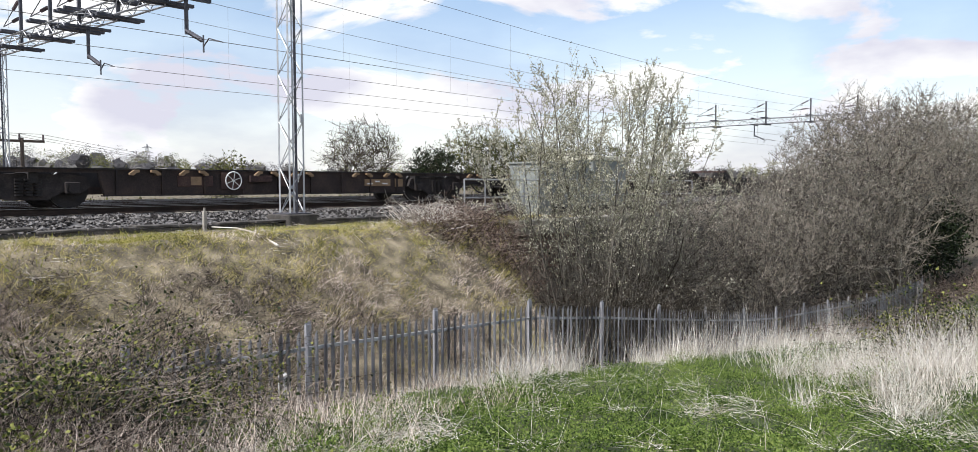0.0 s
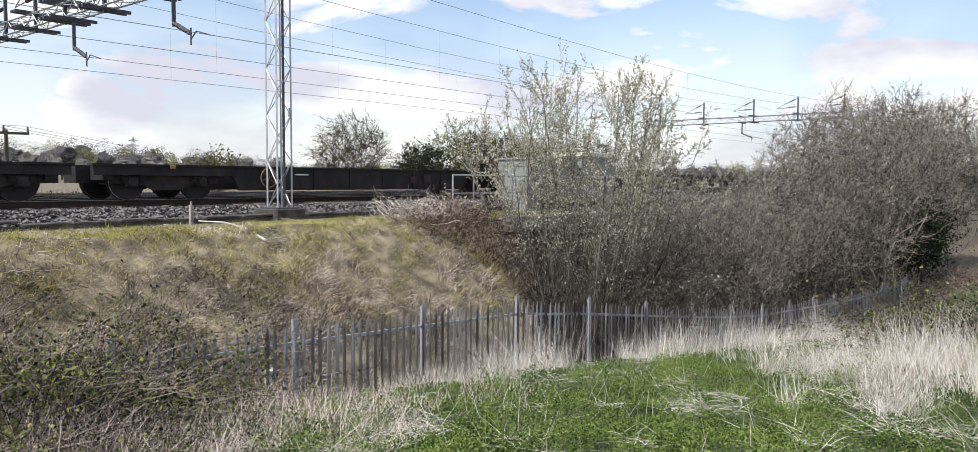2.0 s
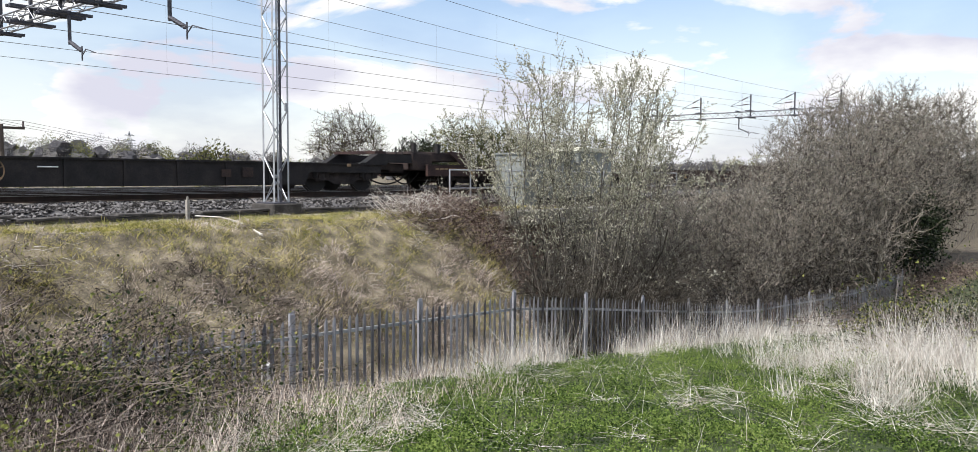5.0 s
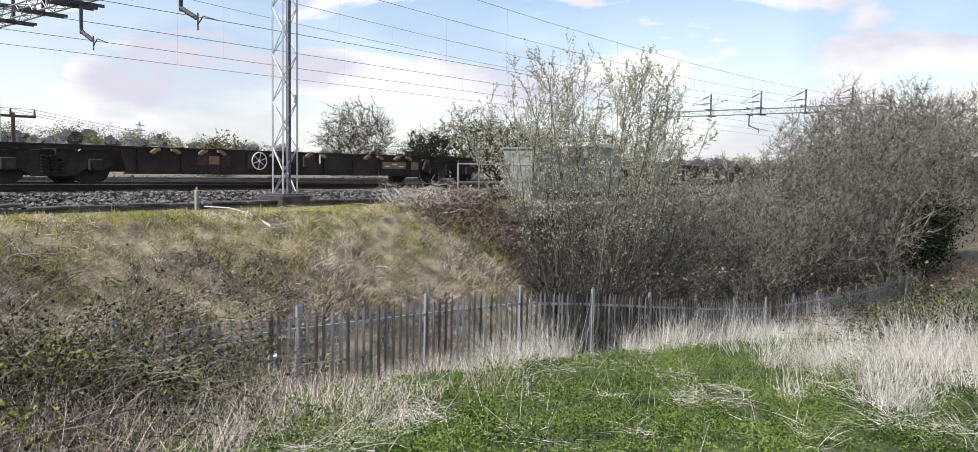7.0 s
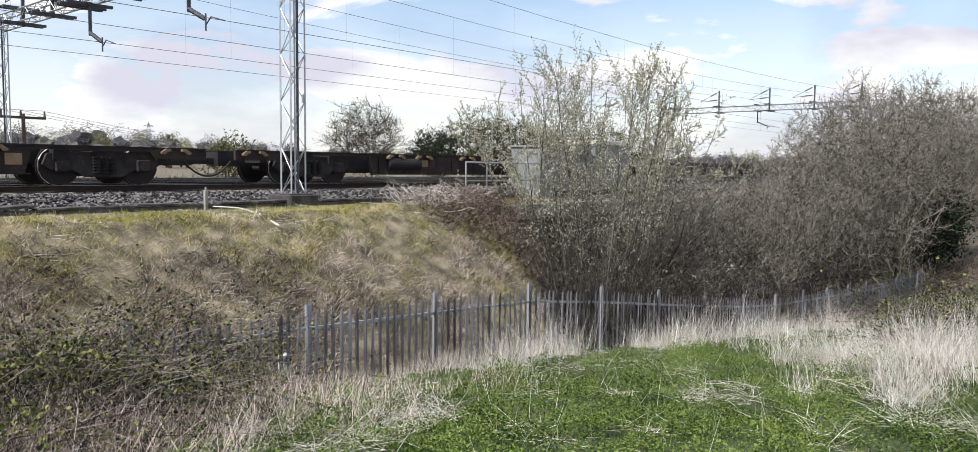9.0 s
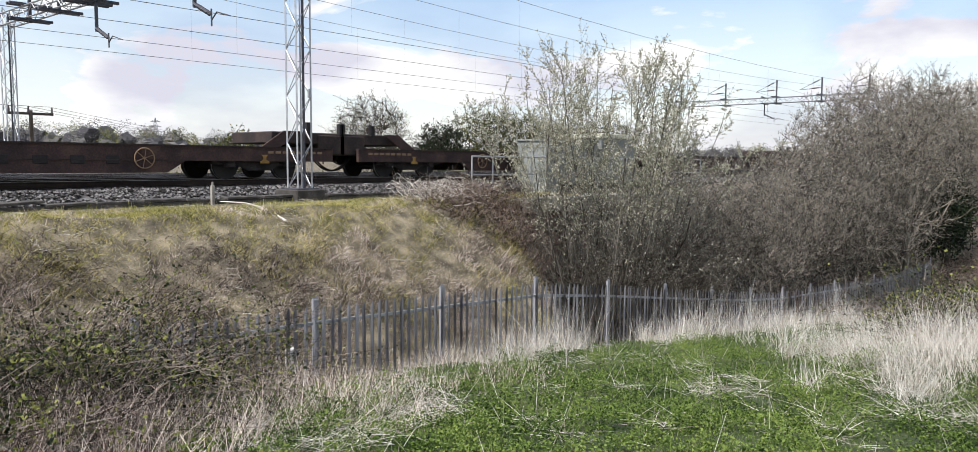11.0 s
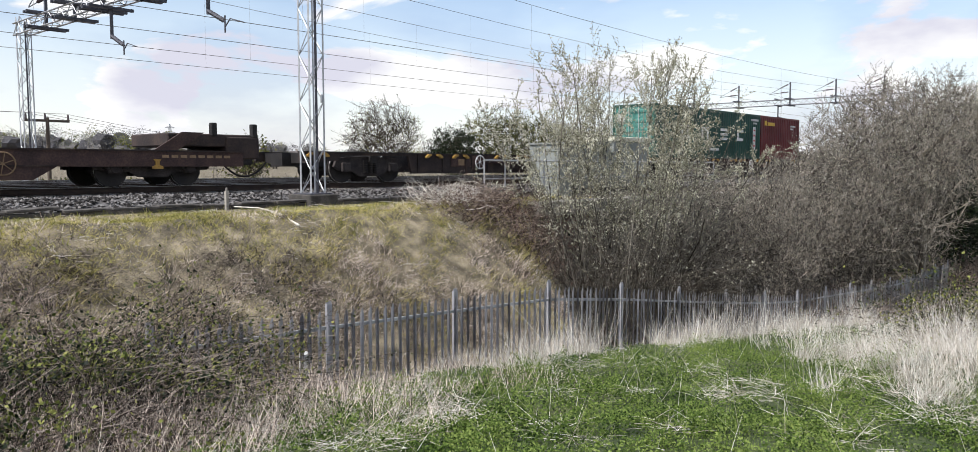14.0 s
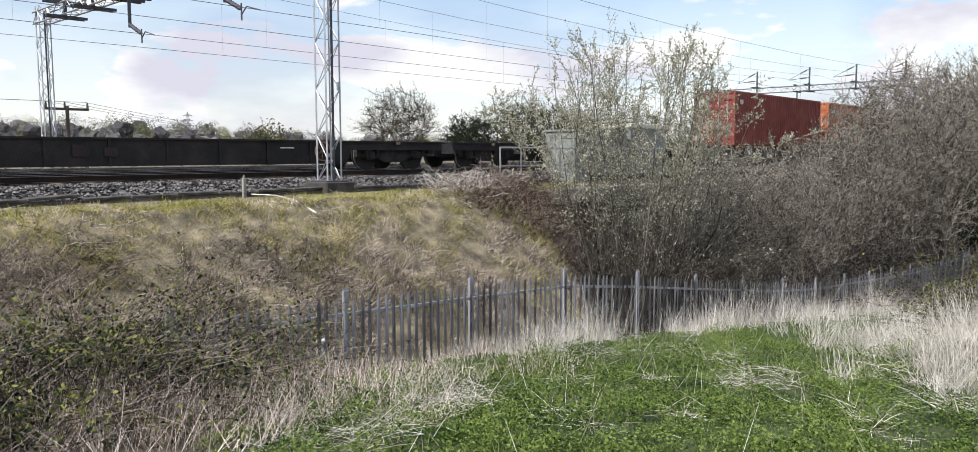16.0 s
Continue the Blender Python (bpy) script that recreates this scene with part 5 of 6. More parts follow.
def thicket(name, seed, centres, n, height, spread, mat, label, leaf=None, leaf_n=0, leaf_size=0.05, leaf2=None, width=0.006, arch=0.8):
    """Arching stems rooted round several centres."""
    rng = np.random.RandomState(seed)
    c = np.array(centres)[rng.randint(len(centres), size=n)]
    x = c[:, 0] + rng.normal(size=n) * spread * 0.5
    y = c[:, 1] + rng.normal(size=n) * spread * 0.35
    P = roots(x, y)
    d = up_lean(rng, n, 0.75)
    h = height * (0.5 + 0.8 * rng.rand(n))
    A, B, RA, RB = [], [], [], []
    k = 6
    drift = rng.normal(size=(n, 3)) * 0.35
    drift[:, 2] = -arch
    pts = [P + d * (h * t / k)[:, None] + drift * (h * 0.55 * (t / k) ** 2)[:, None] + (rng.normal(size=(n, 3)) * 0.035 if t else 0) for t in range(k + 1)]
    for t in range(k):
        A.append(pts[t])
        B.append(pts[t + 1])
        RA.append(np.full(n, width * (1 - 0.75 * t / k)))
        RB.append(np.full(n, width * (1 - 0.75 * (t + 1) / k)))
    m = n * 3
    src = np.vstack(pts[2:])
    q = src[rng.randint(len(src), size=m)]
    e = q + unit(rng.normal(size=(m, 3)) + np.array([0, 0, 0.2])) * (0.12 + 0.3 * rng.rand(m))[:, None]
    A.append(q)
    B.append(e)
    RA.append(np.full(m, width * 0.45))
    RB.append(np.full(m, width * 0.2))
    root = thing(name, label, "bramble")
    root.location = (0, 0, 0)
    raw("branchwork", *tubes(np.vstack(A), np.vstack(B), np.concatenate(RA), np.concatenate(RB)), mat, root)
    src = np.vstack(pts[2:] + [e])
    for mt, share in ((leaf, 1.0), (leaf2, 0.75)):
        if mt:
            q = src[rng.randint(len(src), size=int(leaf_n * share * 2.5))]
            q = q[patch((q[:, 0] + q[:, 2] * 0.7, q[:, 1] * 0.6 + q[:, 2]), 1.5, seed + 9.0 * share) > 0.35 - 0.45 * rng.rand(len(q))][:int(leaf_n * share)]
            raw("foliage", *leaves(rng, q + rng.normal(size=q.shape) * 0.05, leaf_size), mt, root)
    return root


# the second, near-black leaves paint the shade inside the hedge
thicket("bramble_hedge", 31, [(1.4, 8.8), (2.2, 8.9), (3.0, 8.9), (3.7, 8.9), (2.0, 8.0), (2.9, 8.0), (1.4, 7.6), (4.4, 9.1), (4.9, 9.2)], 1100, 2.5, 0.85, "twig_red", "tangled bramble hedge with fresh yellow-green leaves beside the fence", "leaf_yellow", 9500, 0.046, "leaf_ivy", 0.006)
thicket("bramble_hedge", 39, [(3.2, 8.6), (3.9, 8.8), (4.5, 9.0), (5.0, 9.1), (2.6, 9.1), (1.8, 9.2)], 800, 2.7, 0.6, "twig_red", "dense bramble over the end of the fence", "leaf_yellow", 5000, 0.044, "leaf_ivy", 0.006)
thicket("bramble_hedge", 32, [(0.5, 10.5), (1.8, 10.9), (3.0, 10.9), (4.4, 10.8), (5.6, 10.6)], 900, 2.2, 1.0, "twig_red", "tangle of grey-brown bramble stems at the bank foot", "leaf_yellow", 2600, 0.046, "leaf_ivy", 0.007)
thicket("bramble_patch", 33, [(14.6, 14.0), (15.6, 14.1), (16.4, 14.2), (17.4, 14.2), (16.2, 13.2), (17.2, 13.2), (18.0, 13.6)], 1100, 1.15, 0.9, "twig_rust", "red-brown leafless bramble thicket at the bridge end", "brown_leaf", 2500, 0.05, None, 0.008)
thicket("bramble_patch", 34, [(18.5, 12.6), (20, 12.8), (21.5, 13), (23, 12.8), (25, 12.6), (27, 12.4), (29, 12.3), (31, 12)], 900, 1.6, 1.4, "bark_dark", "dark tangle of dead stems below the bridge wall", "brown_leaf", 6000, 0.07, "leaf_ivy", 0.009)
thicket("bramble_patch", 37, [(26, 10.7), (28, 10.8), (30, 10.7), (32, 10.8), (34, 10.8), (36, 10.9), (39, 10.8), (42, 11), (46, 10.9), (50, 10.4), (54, 10.2), (58, 10.0), (63, 9.8), (68, 9.6)], 2400, 2.7, 1.6, "twig_rust", "warm brown arching dead stems under the bushes", "brown_leaf", 3000, 0.07, None, 0.012)
thicket("bramble_patch", 38, [(15.3, 3.0), (15.5, 2.2), (15.7, 1.4), (15.9, 0.6), (16.4, 2.6)], 800, 2.0, 0.5, "twig_red", "low leafy bramble behind the dry grass mound", "leaf_yellow", 6500, 0.045, "leaf_ivy", 0.006, 0.55)
thicket("dry_stalks", 35, [(14.3, 14.7), (15.0, 15.0), (15.8, 15.1)], 170, 1.2, 0.8, "straw", "pale bent dead stalks leaning on the bank top", None, 0, 0.05, None, 0.008)


thicket("bramble_patch", 36, [(3.6, 12.6), (4.6, 13.0), (6.2, 12.2), (7.6, 12.8), (9.0, 12.4), (5.2, 11.6), (8.2, 11.4), (10.2, 11.6), (2.4, 12.4), (3.0, 13.2), (7.0, 11.2), (12.0, 11.4)], 1700, 0.55, 0.9, "twig_red", "low grey-purple dead stems matted over the bank", "brown_leaf", 900, 0.03, None, 0.006)


class Crown:
    """A plant that fills a rounded body: points in the body are joined, nearest first, to the limbs that stand already."""

    def __init__(self, seed, base, centre, radii, n, stems=6, step=0.4, shell=0.5, reach=0.35, spread=0.5, rise=0.12):
        rng = self.rng = np.random.RandomState(seed)
        base, centre, radii = np.array(base, float), np.array(centre, float), np.array(radii, float)
        u = unit(rng.normal(size=(n, 3)))
        lump = 1 + 0.13 * np.sin(u[:, :1] * 5 + seed) + 0.10 * np.sin(u[:, 1:2] * 7 + 2 * seed) + 0.08 * np.sin(u[:, 2:] * 9 + seed)
        pts = centre + u * radii * lump * (rng.rand(n, 1) ** shell)
        pts = pts[pts[:, 2] > base[2] + 0.5]
        pts = pts[np.argsort(np.linalg.norm((pts - base) / (1, 1, 1.4), axis=1))]
        cap = len(pts) * 14 + 200
        node, par = np.empty((cap, 3)), np.full(cap, -1)
        m = 0
        for k in range(stems):
            a = 6.283 * (k + rng.rand()) / stems
            p = base + np.array([math.cos(a), math.sin(a), 0]) * reach * rng.rand()
            p[2] = float(land(p[0], p[1])) - 0.1
            d = np.array([math.cos(a) * spread * rng.rand(), math.sin(a) * spread * rng.rand(), 1.0])
            prev = -1
            for j in range(max(3, int((centre[2] - base[2]) / step * 0.7))):
                node[m], par[m] = p, prev
                prev, m = m, m + 1
                d = d + rng.normal(size=3) * 0.12
                p = p + d / np.linalg.norm(d) * step
        for t in pts:
            w = node[:m] - t
            dist = np.linalg.norm(w, axis=1) + 0.5 * np.maximum(w[:, 2], 0)
            i = int(np.argmin(dist))
            gap = t - node[i]
            L = np.linalg.norm(gap)
            k = max(1, min(10, int(L / step)))
            prev, p0 = i, node[i].copy()
            bow = rng.normal(size=3) * 0.08 * L
            for j in range(1, k + 1):
                f = j / k
                node[m] = p0 + gap * f + (bow + np.array([0, 0, -rise * L])) * f * (1 - f) * 2
                par[m] = prev
                prev, m = m, m + 1
        self.node, self.par, self.m = node[:m], par[:m], m

    def build(self, parent, mat_low, mat_fine, tip, thick, twigs, twig_len, twig_up, name_low="trunk", name_fine="branchwork"):
        rng, node, par, m = self.rng, self.node, self.par, self.m
        count = np.ones(m)
        for i in range(m - 1, -1, -1):
            if par[i] >= 0:
                count[par[i]] += count[i] * 0.5
        r = np.minimum(tip * count ** 0.5, thick)
        child = np.nonzero(par >= 0)[0]
        A, B, RA, RB = node[par[child]], node[child], np.minimum(r[par[child]], r[child] * 1.4), r[child]
        big = RB > tip * 3.2
        raw(name_low, *tubes(A[big], B[big], RA[big], RB[big], 5), mat_low, parent)
        fine = ~big
        n = int(len(child) * twigs)
        src = child[rng.randint(len(child), size=n)]
        src = src[count[src] < 12]
        p = node[src]
        out = unit(node[src] - node[par[src]])
        d = unit(out * 0.8 + rng.normal(size=p.shape) * 0.5 + np.array([0, 0, twig_up]))
        L = twig_len * (0.5 + 0.9 * rng.rand(len(p)))
        mid = p + d * (L * 0.55)[:, None]
        d2 = unit(d + rng.normal(size=p.shape) * 0.25 + np.array([0, 0, twig_up * 0.6]))
        end = mid + d2 * (L * 0.45)[:, None]
        k = len(p)
        g = tubes(np.vstack([A[fine], p, mid]), np.vstack([B[fine], mid, end]), np.concatenate([RA[fine], np.full(k, tip * 0.9), np.full(k, tip * 0.7)]), np.concatenate([RB[fine], np.full(k, tip * 0.7), np.full(k, tip * 0.4)]), 3)
        raw(name_fine, *g, mat_fine, parent)
        self.tips = np.vstack([mid, mid * 0.5 + end * 0.5, end])
        return self

    def leaf(self, parent, n, size, mat, low=-99.0, name="crown"):
        q = self.tips[self.rng.randint(len(self.tips), size=n)]
        q = q + self.rng.normal(size=q.shape) * size * 0.5
        q = q[q[:, 2] > low + 1.2 * self.rng.rand(len(q))]
        raw(name, *leaves(self.rng, q, size), mat, parent)


def make_willow():
    """Many upright stems from one stool, fanning out, with leaves in rows up the twigs."""
    w = thing("willow_tree", "multi-stemmed willow in pale young leaf in front of the bridge", "tree")
    x, y = 18.8, 12.0
    zb = float(land(x, y))
    p = Plant(41)
    rng = p.rng
    for k in range(38):
        a = 6.283 * (k * 0.618) + rng.normal() * 0.2
        f = math.sqrt((k + 0.5) / 38)
        base = (x + math.cos(a) * 1.35 * f, y + math.sin(a) * 0.9 * f, zb - 0.1)
        goal = np.array([x - 0.2 + math.cos(a) * 2.75 * f, y + 0.1 + math.sin(a) * 2.4 * f, 3.2 - 1.7 * f ** 3 + rng.normal() * 0.12])
        d = goal - np.array(base)
        L = np.linalg.norm(d)
        d = d / L + np.array([math.cos(a), math.sin(a), 0]) * 0.16 * f
        p.branch(base, d, L, 0.013 + 0.012 * rng.rand(), 0, 2, up=0.10, wander=0.05, kids=(22, 8), share=(0.22, 0.42), angle=0.5, n=9)
    p.meshes("trunk", "branchwork", "bark_willow", "bark_willow", w)
    upper = p.seg[1] + p.seg[2] + p.seg[2]
    low = Plant(42)
    rng = low.rng
    for k in range(24):
        a = 6.283 * (k * 0.618) + rng.normal() * 0.3
        base = (x + 0.8 * rng.normal(), y - 0.3 + 0.5 * rng.normal(), zb - 0.1)
        low.branch(base, (math.cos(a) * 0.9, math.sin(a) * 0.7, 0.9), 3.3 + 1.2 * rng.rand(), 0.02 + 0.014 * rng.rand(), 0, 2, up=-0.04, wander=0.17, kids=(11, 7), share=(0.4, 0.45), angle=0.6, n=7)
    # low limbs in darker bark: shade under the crown put into the colour
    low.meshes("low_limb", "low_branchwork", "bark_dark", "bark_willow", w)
    for nm, segs, n, floor in (("crown", upper, 80000, -1.8), ("low_foliage", low.seg[1] + low.seg[2], 9000, -2.8)):
        A, B = np.array([g[0] for g in segs]), np.array([g[1] for g in segs])
        i = rng.randint(len(A), size=n)
        q = A[i] + (B - A)[i] * rng.rand(n, 1)
        q = q[(q[:, 2] > floor + 2.4 * rng.rand(n))]
        n = len(q)
        a = unit(rng.normal(size=(n, 3)) * 0.7 + np.array([0, 0, 0.55]))
        b = unit(np.cross(a, rng.normal(size=(n, 3))))
        size = (0.038 + 0.04 * rng.rand(n))[:, None]
        v = np.stack([q, q + a * size * 0.5 + b * size * 0.26, q + a * size, q + a * size * 0.5 - b * size * 0.26], 1)
        raw(nm, v.reshape(-1, 3), np.arange(n * 4).reshape(n, 4), "leaf_pale", w)


make_willow()


def make_scrub():
    """Bare grey sallow and hawthorn beyond the fence, each a bush of its own: x, y, top, half width, seed, points."""
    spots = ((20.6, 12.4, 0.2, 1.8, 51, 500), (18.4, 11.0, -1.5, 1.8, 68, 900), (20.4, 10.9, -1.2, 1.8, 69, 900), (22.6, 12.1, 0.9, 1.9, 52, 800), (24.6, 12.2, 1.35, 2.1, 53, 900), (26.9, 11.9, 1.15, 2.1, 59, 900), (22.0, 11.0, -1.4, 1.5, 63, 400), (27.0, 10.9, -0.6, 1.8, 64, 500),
             (29.8, 11.9, 0.95, 2.3, 54, 1000), (33.4, 11.9, 1.9, 2.5, 55, 1200), (38.0, 12.0, 3.7, 3.0, 56, 1800), (34.6, 11.0, 0.6, 2.4, 65, 600),
             (44.2, 12.2, 5.2, 3.9, 57, 2300), (41.0, 11.2, 1.8, 2.8, 66, 700), (51.5, 12.2, 6.2, 4.4, 58, 2000), (62.0, 12.6, 7.0, 5.4, 61, 1800), (77.0, 12.6, 8.0, 6.6, 62, 1500))
    for x, y, top, wide, seed, n in spots:
        w = thing("sallow_bush", "leafless grey-brown sallow bush with dense fine twigs", "bush", "bare bushes by the fence")
        zb = float(land(x, y))
        zc = zb + 0.55 * (top - zb)
        q = x / 25.0
        p = Crown(seed, (x, y, zb), (x, y, zc), (wide, min(wide, 3.2), (top - zc) * 0.90), n, stems=6, step=0.4 * q, shell=0.38, reach=0.5, spread=0.6)
        # bushes topping out below -1 get dark twigs, the hollow's shade as colour
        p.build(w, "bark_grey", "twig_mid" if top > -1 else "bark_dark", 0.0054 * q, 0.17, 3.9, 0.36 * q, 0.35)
        p.leaf(w, int(n * 9), 0.040 * q, "bud", top - 0.62 * (top - zb))
        p.leaf(w, int(n * 2), 0.042 * q, "leaf_pale", top - 0.4 * (top - zb), "young_leaves")


make_scrub()


def make_sallow_tree():
    """The one bush with a clear stem: a forked leaning trunk."""
    w = thing("sallow_tree", "bare sallow with a pale forked leaning trunk by the fence", "tree")
    p = Plant(45)
    x, y = 46.5, 10.6
    zb = float(land(x, y))
    for dx, dz, r in ((0.1, 1.0, 0.17), (-0.32, 1.0, 0.13), (0.45, 1.0, 0.11)):
        p.branch((x + dx, y, zb - 0.1), (dx * 0.9, -0.05, dz), 8.5, r, 0, 2, up=0.12, wander=0.16, kids=(8, 6), share=(0.42, 0.45), angle=0.6, n=8)
    p.meshes("trunk", "branchwork", "bark_grey", "twig_mid", w)


make_sallow_tree()


def make_ivy():
    # the hollow's darkness comes from the leaf colour, not from blocked sun
    w = thing("ivy_bush", "dense ivy-clad bush with deep shade put into its colour", "bush")
    rng = np.random.RandomState(61)
    n = 9000
    q = rng.normal(size=(n, 3)) * np.array([3.0, 0.6, 1.2]) + np.array([59.0, 11.0, -3.0])
    raw("foliage", *leaves(rng, q, 0.2), "leaf_ivy", w)
    z = float(land(57.5, 10.6))
    raw("branchwork", *tubes(np.array([[57.0, 10.6, z], [58.2, 10.7, z]]), np.array([[57.0, 10.6, -2.4], [58.4, 10.7, -2.6]]), [0.2, 0.16], [0.1, 0.08], 6), "bark_dark", w)


make_ivy()


def far_tree(x, y, h, seed, wide, mat, dense, label, leaf=0.22, n=600):
    w = thing("tree", label, "tree", "trees beyond the tracks")
    zb = float(land(x, y))
    p = Crown(seed, (x, y, zb), (x, y, zb + h * 0.56), (wide, wide, h * 0.42), n, stems=4, step=0.5, shell=0.4, reach=0.4, spread=0.5)
    p.build(w, "bark_dark", "bark_dark", 0.011, 0.14, 3.0, 0.6, 0.2)
    p.leaf(w, dense, leaf, mat)


far_tree(34.2, 40.0, 6.0, 71, 2.7, "leaf_far", 1800, "nearly bare hawthorn tree beyond the tracks", 0.09, 900)
far_tree(41.3, 40.5, 4.2, 72, 2.0, "leaf_ivy", 9000, "dark ivy-covered thorn bush beyond the tracks", 0.12, 350)
far_tree(46.3, 40.5, 6.2, 73, 2.8, "leaf_far", 7500, "leafy green sallow beyond the tracks", 0.12, 500)
far_tree(51.5, 40.5, 5.6, 74, 2.8, "leaf_far", 7500, "leafy green sallow beyond the tracks", 0.12, 500)
far_tree(25.5, 42.5, 3.2, 75, 1.5, "leaf_far", 1500, "low green thorn bush beyond the tracks", 0.16, 250)
far_tree(64.0, 40.5, 5.4, 76, 3.6, "leaf_far", 7500, "leafy green sallow beyond the tracks", 0.12, 500)
far_tree(58.0, 41.5, 5.0, 77, 3.2, "leaf_far", 7500, "leafy green sallow beyond the tracks", 0.12, 400)


def make_woods():
    """The wooded rise behind the fields, too far to count trees."""
    rng = np.random.RandomState(81)
    V, V2, A, B, cores = [], [], [], [], []
    ico = bmesh.new()
    bmesh.ops.create_icosphere(ico, subdivisions=2, radius=1.0)
    ball = np.array([v.co[:] for v in ico.verts])
    tri = np.array([[v.index for v in f.verts] for f in ico.faces])
    ico.free()
    for k in range(330):
        az = math.radians(5 + 85 * rng.rand())
        r = 190 + 130 * rng.rand()
        x, y = r * math.sin(az), r * math.cos(az)
        zb = float(land(x, y))
        top = np.interp(math.degrees(az), [5, 18, 24, 30, 36, 50, 70, 90], [2.7, 2.7, 2.5, 2.05, 1.55, 1.1, 1.3, 1.5])
        h = (top * (0.75 + 0.4 * rng.rand())) / 57.3 * r + EYE - zb
        m = 750
        d = unit(rng.normal(size=(m, 3)))
        q = np.array([x, y, zb + h * 0.55]) + d * np.array([0.33, 0.33, 0.42]) * h * (0.5 + 0.42 * rng.rand(m, 1)) * (1 + 0.25 * np.sin(d[:, :1] * 5 + k))
        (V2 if rng.rand() < 0.3 else V).append(q)
        for j in range(2):
            c = np.array([x, y, zb + h * (0.32 + 0.14 * j)]) + rng.normal(size=3) * h * 0.09
            lump = 1 + 0.22 * np.sin(ball[:, :1] * 4 + k + j) * np.sin(ball[:, 2:] * 5 + k) + 0.12 * rng.normal(size=(len(ball), 1))
            cores.append((c + ball * lump * np.array([0.23, 0.23, 0.18]) * h, tri))
        A.append((x, y, zb - 0.5))
        B.append((x, y, zb + h * 0.6))
    w = thing("far_woods", "hazy far woodland in first leaf, haze in its grey behind the fields", "woods", kind="stuff")
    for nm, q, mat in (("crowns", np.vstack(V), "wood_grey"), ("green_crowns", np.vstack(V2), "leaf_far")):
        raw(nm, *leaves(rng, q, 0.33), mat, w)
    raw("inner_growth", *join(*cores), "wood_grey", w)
    raw("trunks", *tubes(np.array(A), np.array(B), np.full(len(A), 0.3), np.full(len(A), 0.15), 4), "bark_dark", w)
    far = thing("far_hill", "low grey wooded hill on the horizon", "hill", kind="structure")
    xs = np.linspace(-200, 2400, 90)
    v, f = [], []
    for i, x in enumerate(xs):
        y = 900 - 0.25 * x
        hh = 16 + 6 * math.sin(x * 0.006) + 3 * math.sin(x * 0.03 + 1)
        v += [(x, y, -5), (x, y + 40, float(hh))]
    f = [(2 * i, 2 * i + 2, 2 * i + 3, 2 * i + 1) for i in range(len(xs) - 1)]
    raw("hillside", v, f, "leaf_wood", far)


make_woods()


def make_far_verge():
    rng = np.random.RandomState(85)
    n = 10000
    x = 4 + 100 * rng.rand(n) ** 1.4
    y = 37.0 + 4.5 * rng.rand(n)
    g = blades(rng, roots(x, y), up_lean(rng, n, 0.5), 0.7 + 0.9 * rng.rand(n), 0.02 + 0.03 * rng.rand(n), 0.3 * rng.rand(n), 2)
    stuff("far_verge_scrub", g, "twig_mid", "rank dead growth along the far side of the tracks", "scrub")
    n = 9000
    x = 4 + 100 * rng.rand(n) ** 1.4
    y = 37.5 + 4.0 * rng.rand(n)
    stuff("far_verge_green", leaves(rng, roots(x, y, 0.3) + rng.rand(n, 1) * np.array([[0, 0, 0.6]]), 0.13), "leaf_far", "low green growth along the far side of the tracks", "scrub")


make_far_verge()


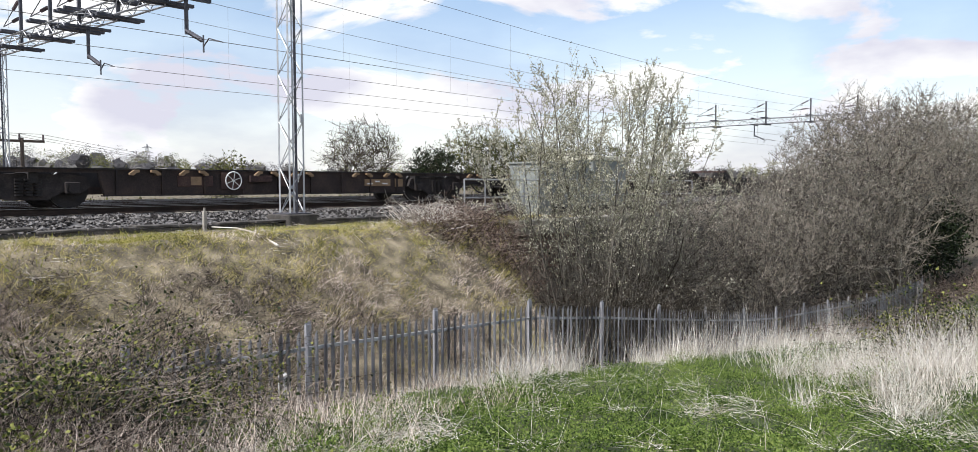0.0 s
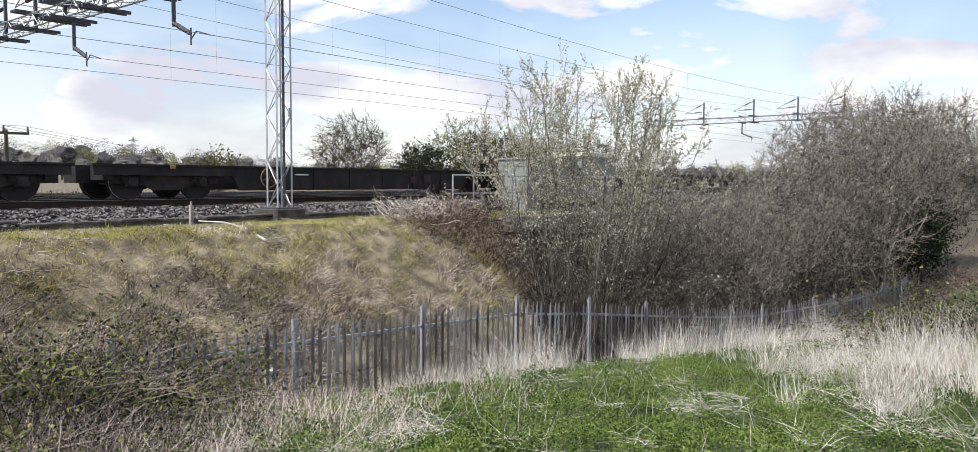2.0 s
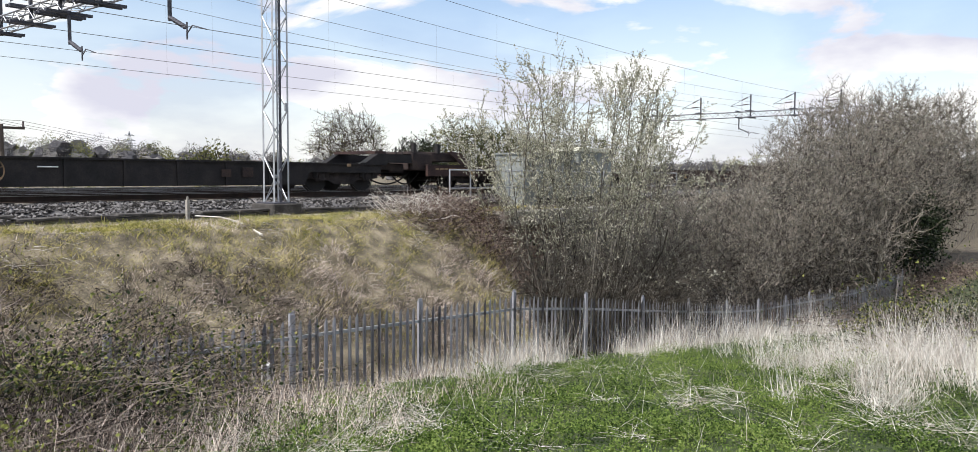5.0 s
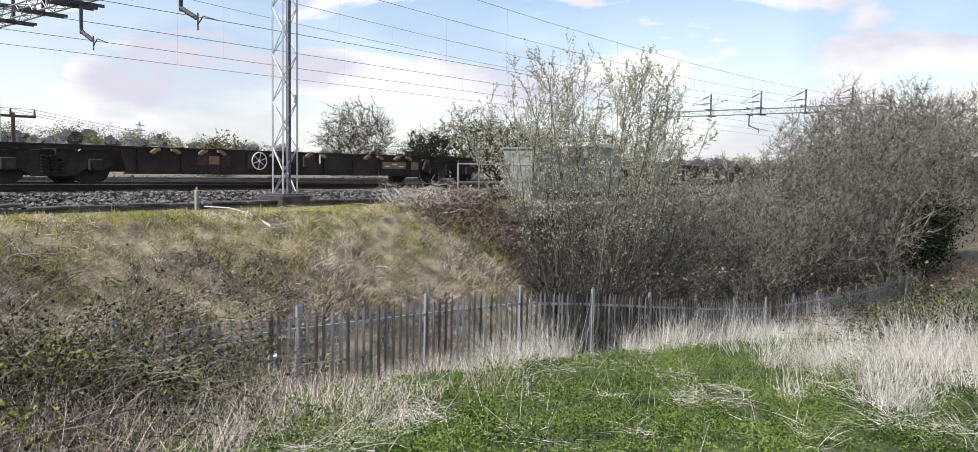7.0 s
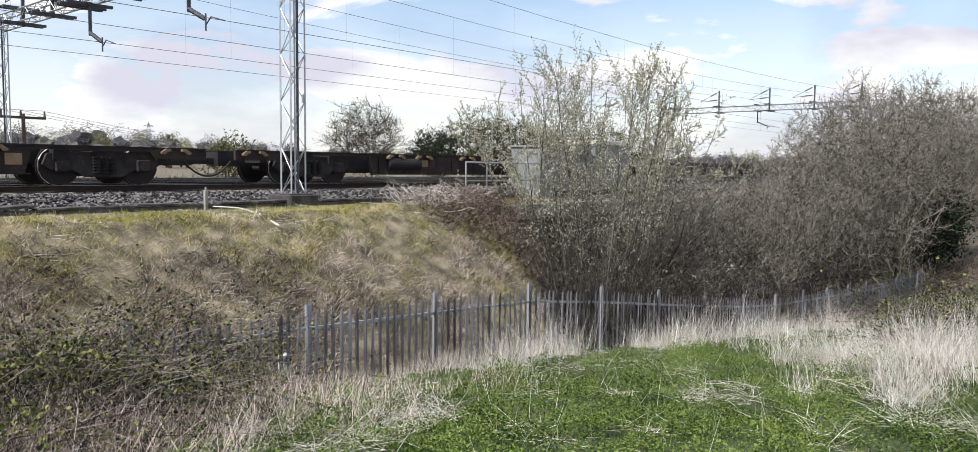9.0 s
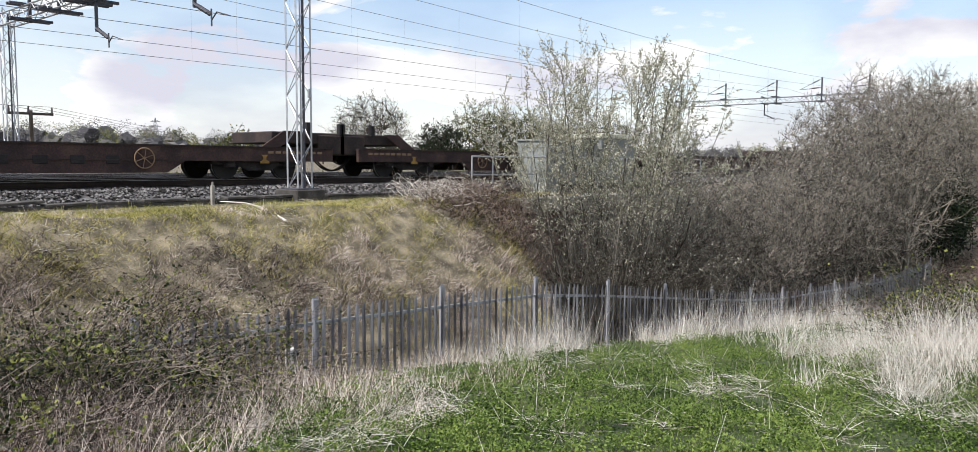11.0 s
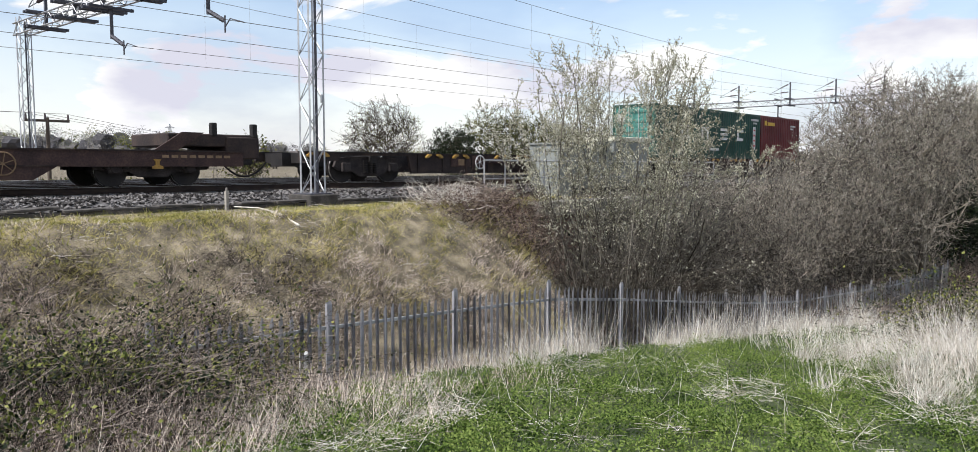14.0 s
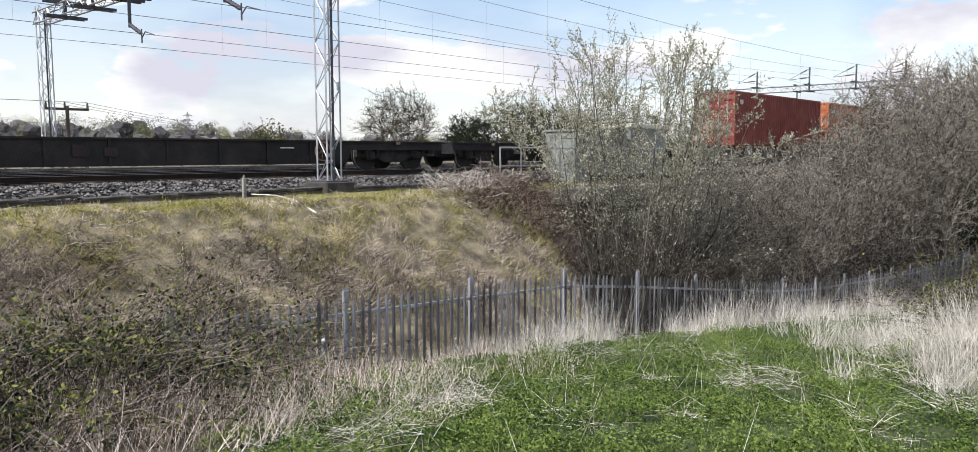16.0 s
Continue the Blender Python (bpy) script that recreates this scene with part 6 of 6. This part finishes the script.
def make_distance():
    py = thing("pylon", "grey steel lattice electricity pylon on the skyline", "pylon", at=(262, 535, float(land(262, 535))))
    bm = bmesh.new()
    Hh = 0.0505 * 596 + EYE - float(land(262, 535))
    lv = [(0, 3.4), (0.35, 2.2), (0.62, 1.2), (0.8, 0.9), (1.0, 0.12)]
    for (a, wa), (b, wb) in zip(lv[:-1], lv[1:]):
        for s, t in ((-1, -1), (1, -1), (1, 1), (-1, 1)):
            rod(bm, (s * wa, t * wa, a * Hh), (s * wb, t * wb, b * Hh), 0.16, n=4)
        for t in (-1, 1):
            rod(bm, (-wa, t * wa, a * Hh), (wb, t * wb, b * Hh), 0.10, n=4)
            rod(bm, (wa, t * wa, a * Hh), (-wb, t * wb, b * Hh), 0.10, n=4)
    part("tower", bm, "galv", py)
    for h, wd in ((0.64, 5.0), (0.77, 4.2), (0.9, 3.4)):
        part("crossarm", rods(((-wd, 0, h * Hh), (wd, 0, h * Hh), 0.22), ((-wd, 0, h * Hh), (0, 0, (h + 0.05) * Hh), 0.13), ((wd, 0, h * Hh), (0, 0, (h + 0.05) * Hh), 0.13), n=4), "galv", py)
    x, y = 14.2, 41.5
    tp = thing("telegraph_pole", "dark timber pole with a crossarm and small insulators", "pole", at=(x, y, float(land(x, y))))
    z = 2.9 + 0.99
    part("pole", rods(((0, 0, -0.3), (0, 0, z), 0.10, 0.08), n=10), "timber", tp)
    arm = part("crossarm", boxes((-1.0, 1.0, -0.06, 0.06, z - 0.22, z - 0.1), bevel=0.01), "timber", tp)
    for dx in (-0.95, -0.1, 0.95):
        part("insulator", rods(((dx, 0, z - 0.1), (dx, 0, z + 0.18), 0.06, 0.04), n=8), "porcelain", arm)
    w = thing("power_line", "thin dark wires running from the pole to the skyline", "power line")
    for dx in (-0.95, -0.1, 0.95):
        pts = []
        for k in range(25):
            f = k / 24
            pts.append((x + dx + f * 150, y + f * 150, z - 1.0 + 0.18 - 3.2 * f + 3.0 * (f * f - f)))
        polyline("wire", pts, 0.009, "wire", w)
        polyline("wire", [(x + dx, y, z - 0.8), (x + dx - 60, y - 2, z - 1.2)], 0.009, "wire", w)
    rng = np.random.RandomState(91)
    for k in range(7):
        az = math.radians(29.5 + k * 0.95)
        r = 300
        hx, hy = r * math.sin(az), r * math.cos(az)
        zt = float(land(hx, hy))
        h = thing("house", "distant house with a dark pitched roof among trees", "house", "distant houses", at=(hx, hy, zt))
        h.rotation_euler = (0, 0, rng.normal() * 0.4 - 0.5)
        top = 0.0245 * r + EYE - zt - 1.2 + rng.normal() * 0.3
        part("wall", boxes((-3.2, 3.2, -3, 3, -1, top - 1.6)), "wall_far", h)
        bm = prism(bmesh.new(), [(-3.5, top - 1.6), (3.5, top - 1.6), (0, top)], -3.3, 3.3)
        part("roof", bm, "roof", h)
        part("chimney", boxes((-0.4, 0.4, 1.8, 2.4, top - 0.8, top + 0.7)), "wall_far", h)


make_distance()


# ---- movement ----
def motions():
    for ob, s, y, z in MOVERS:
        walk(ob, [(t, pose(s - train_x(t), y, z)) for t in TIMES])


motions()
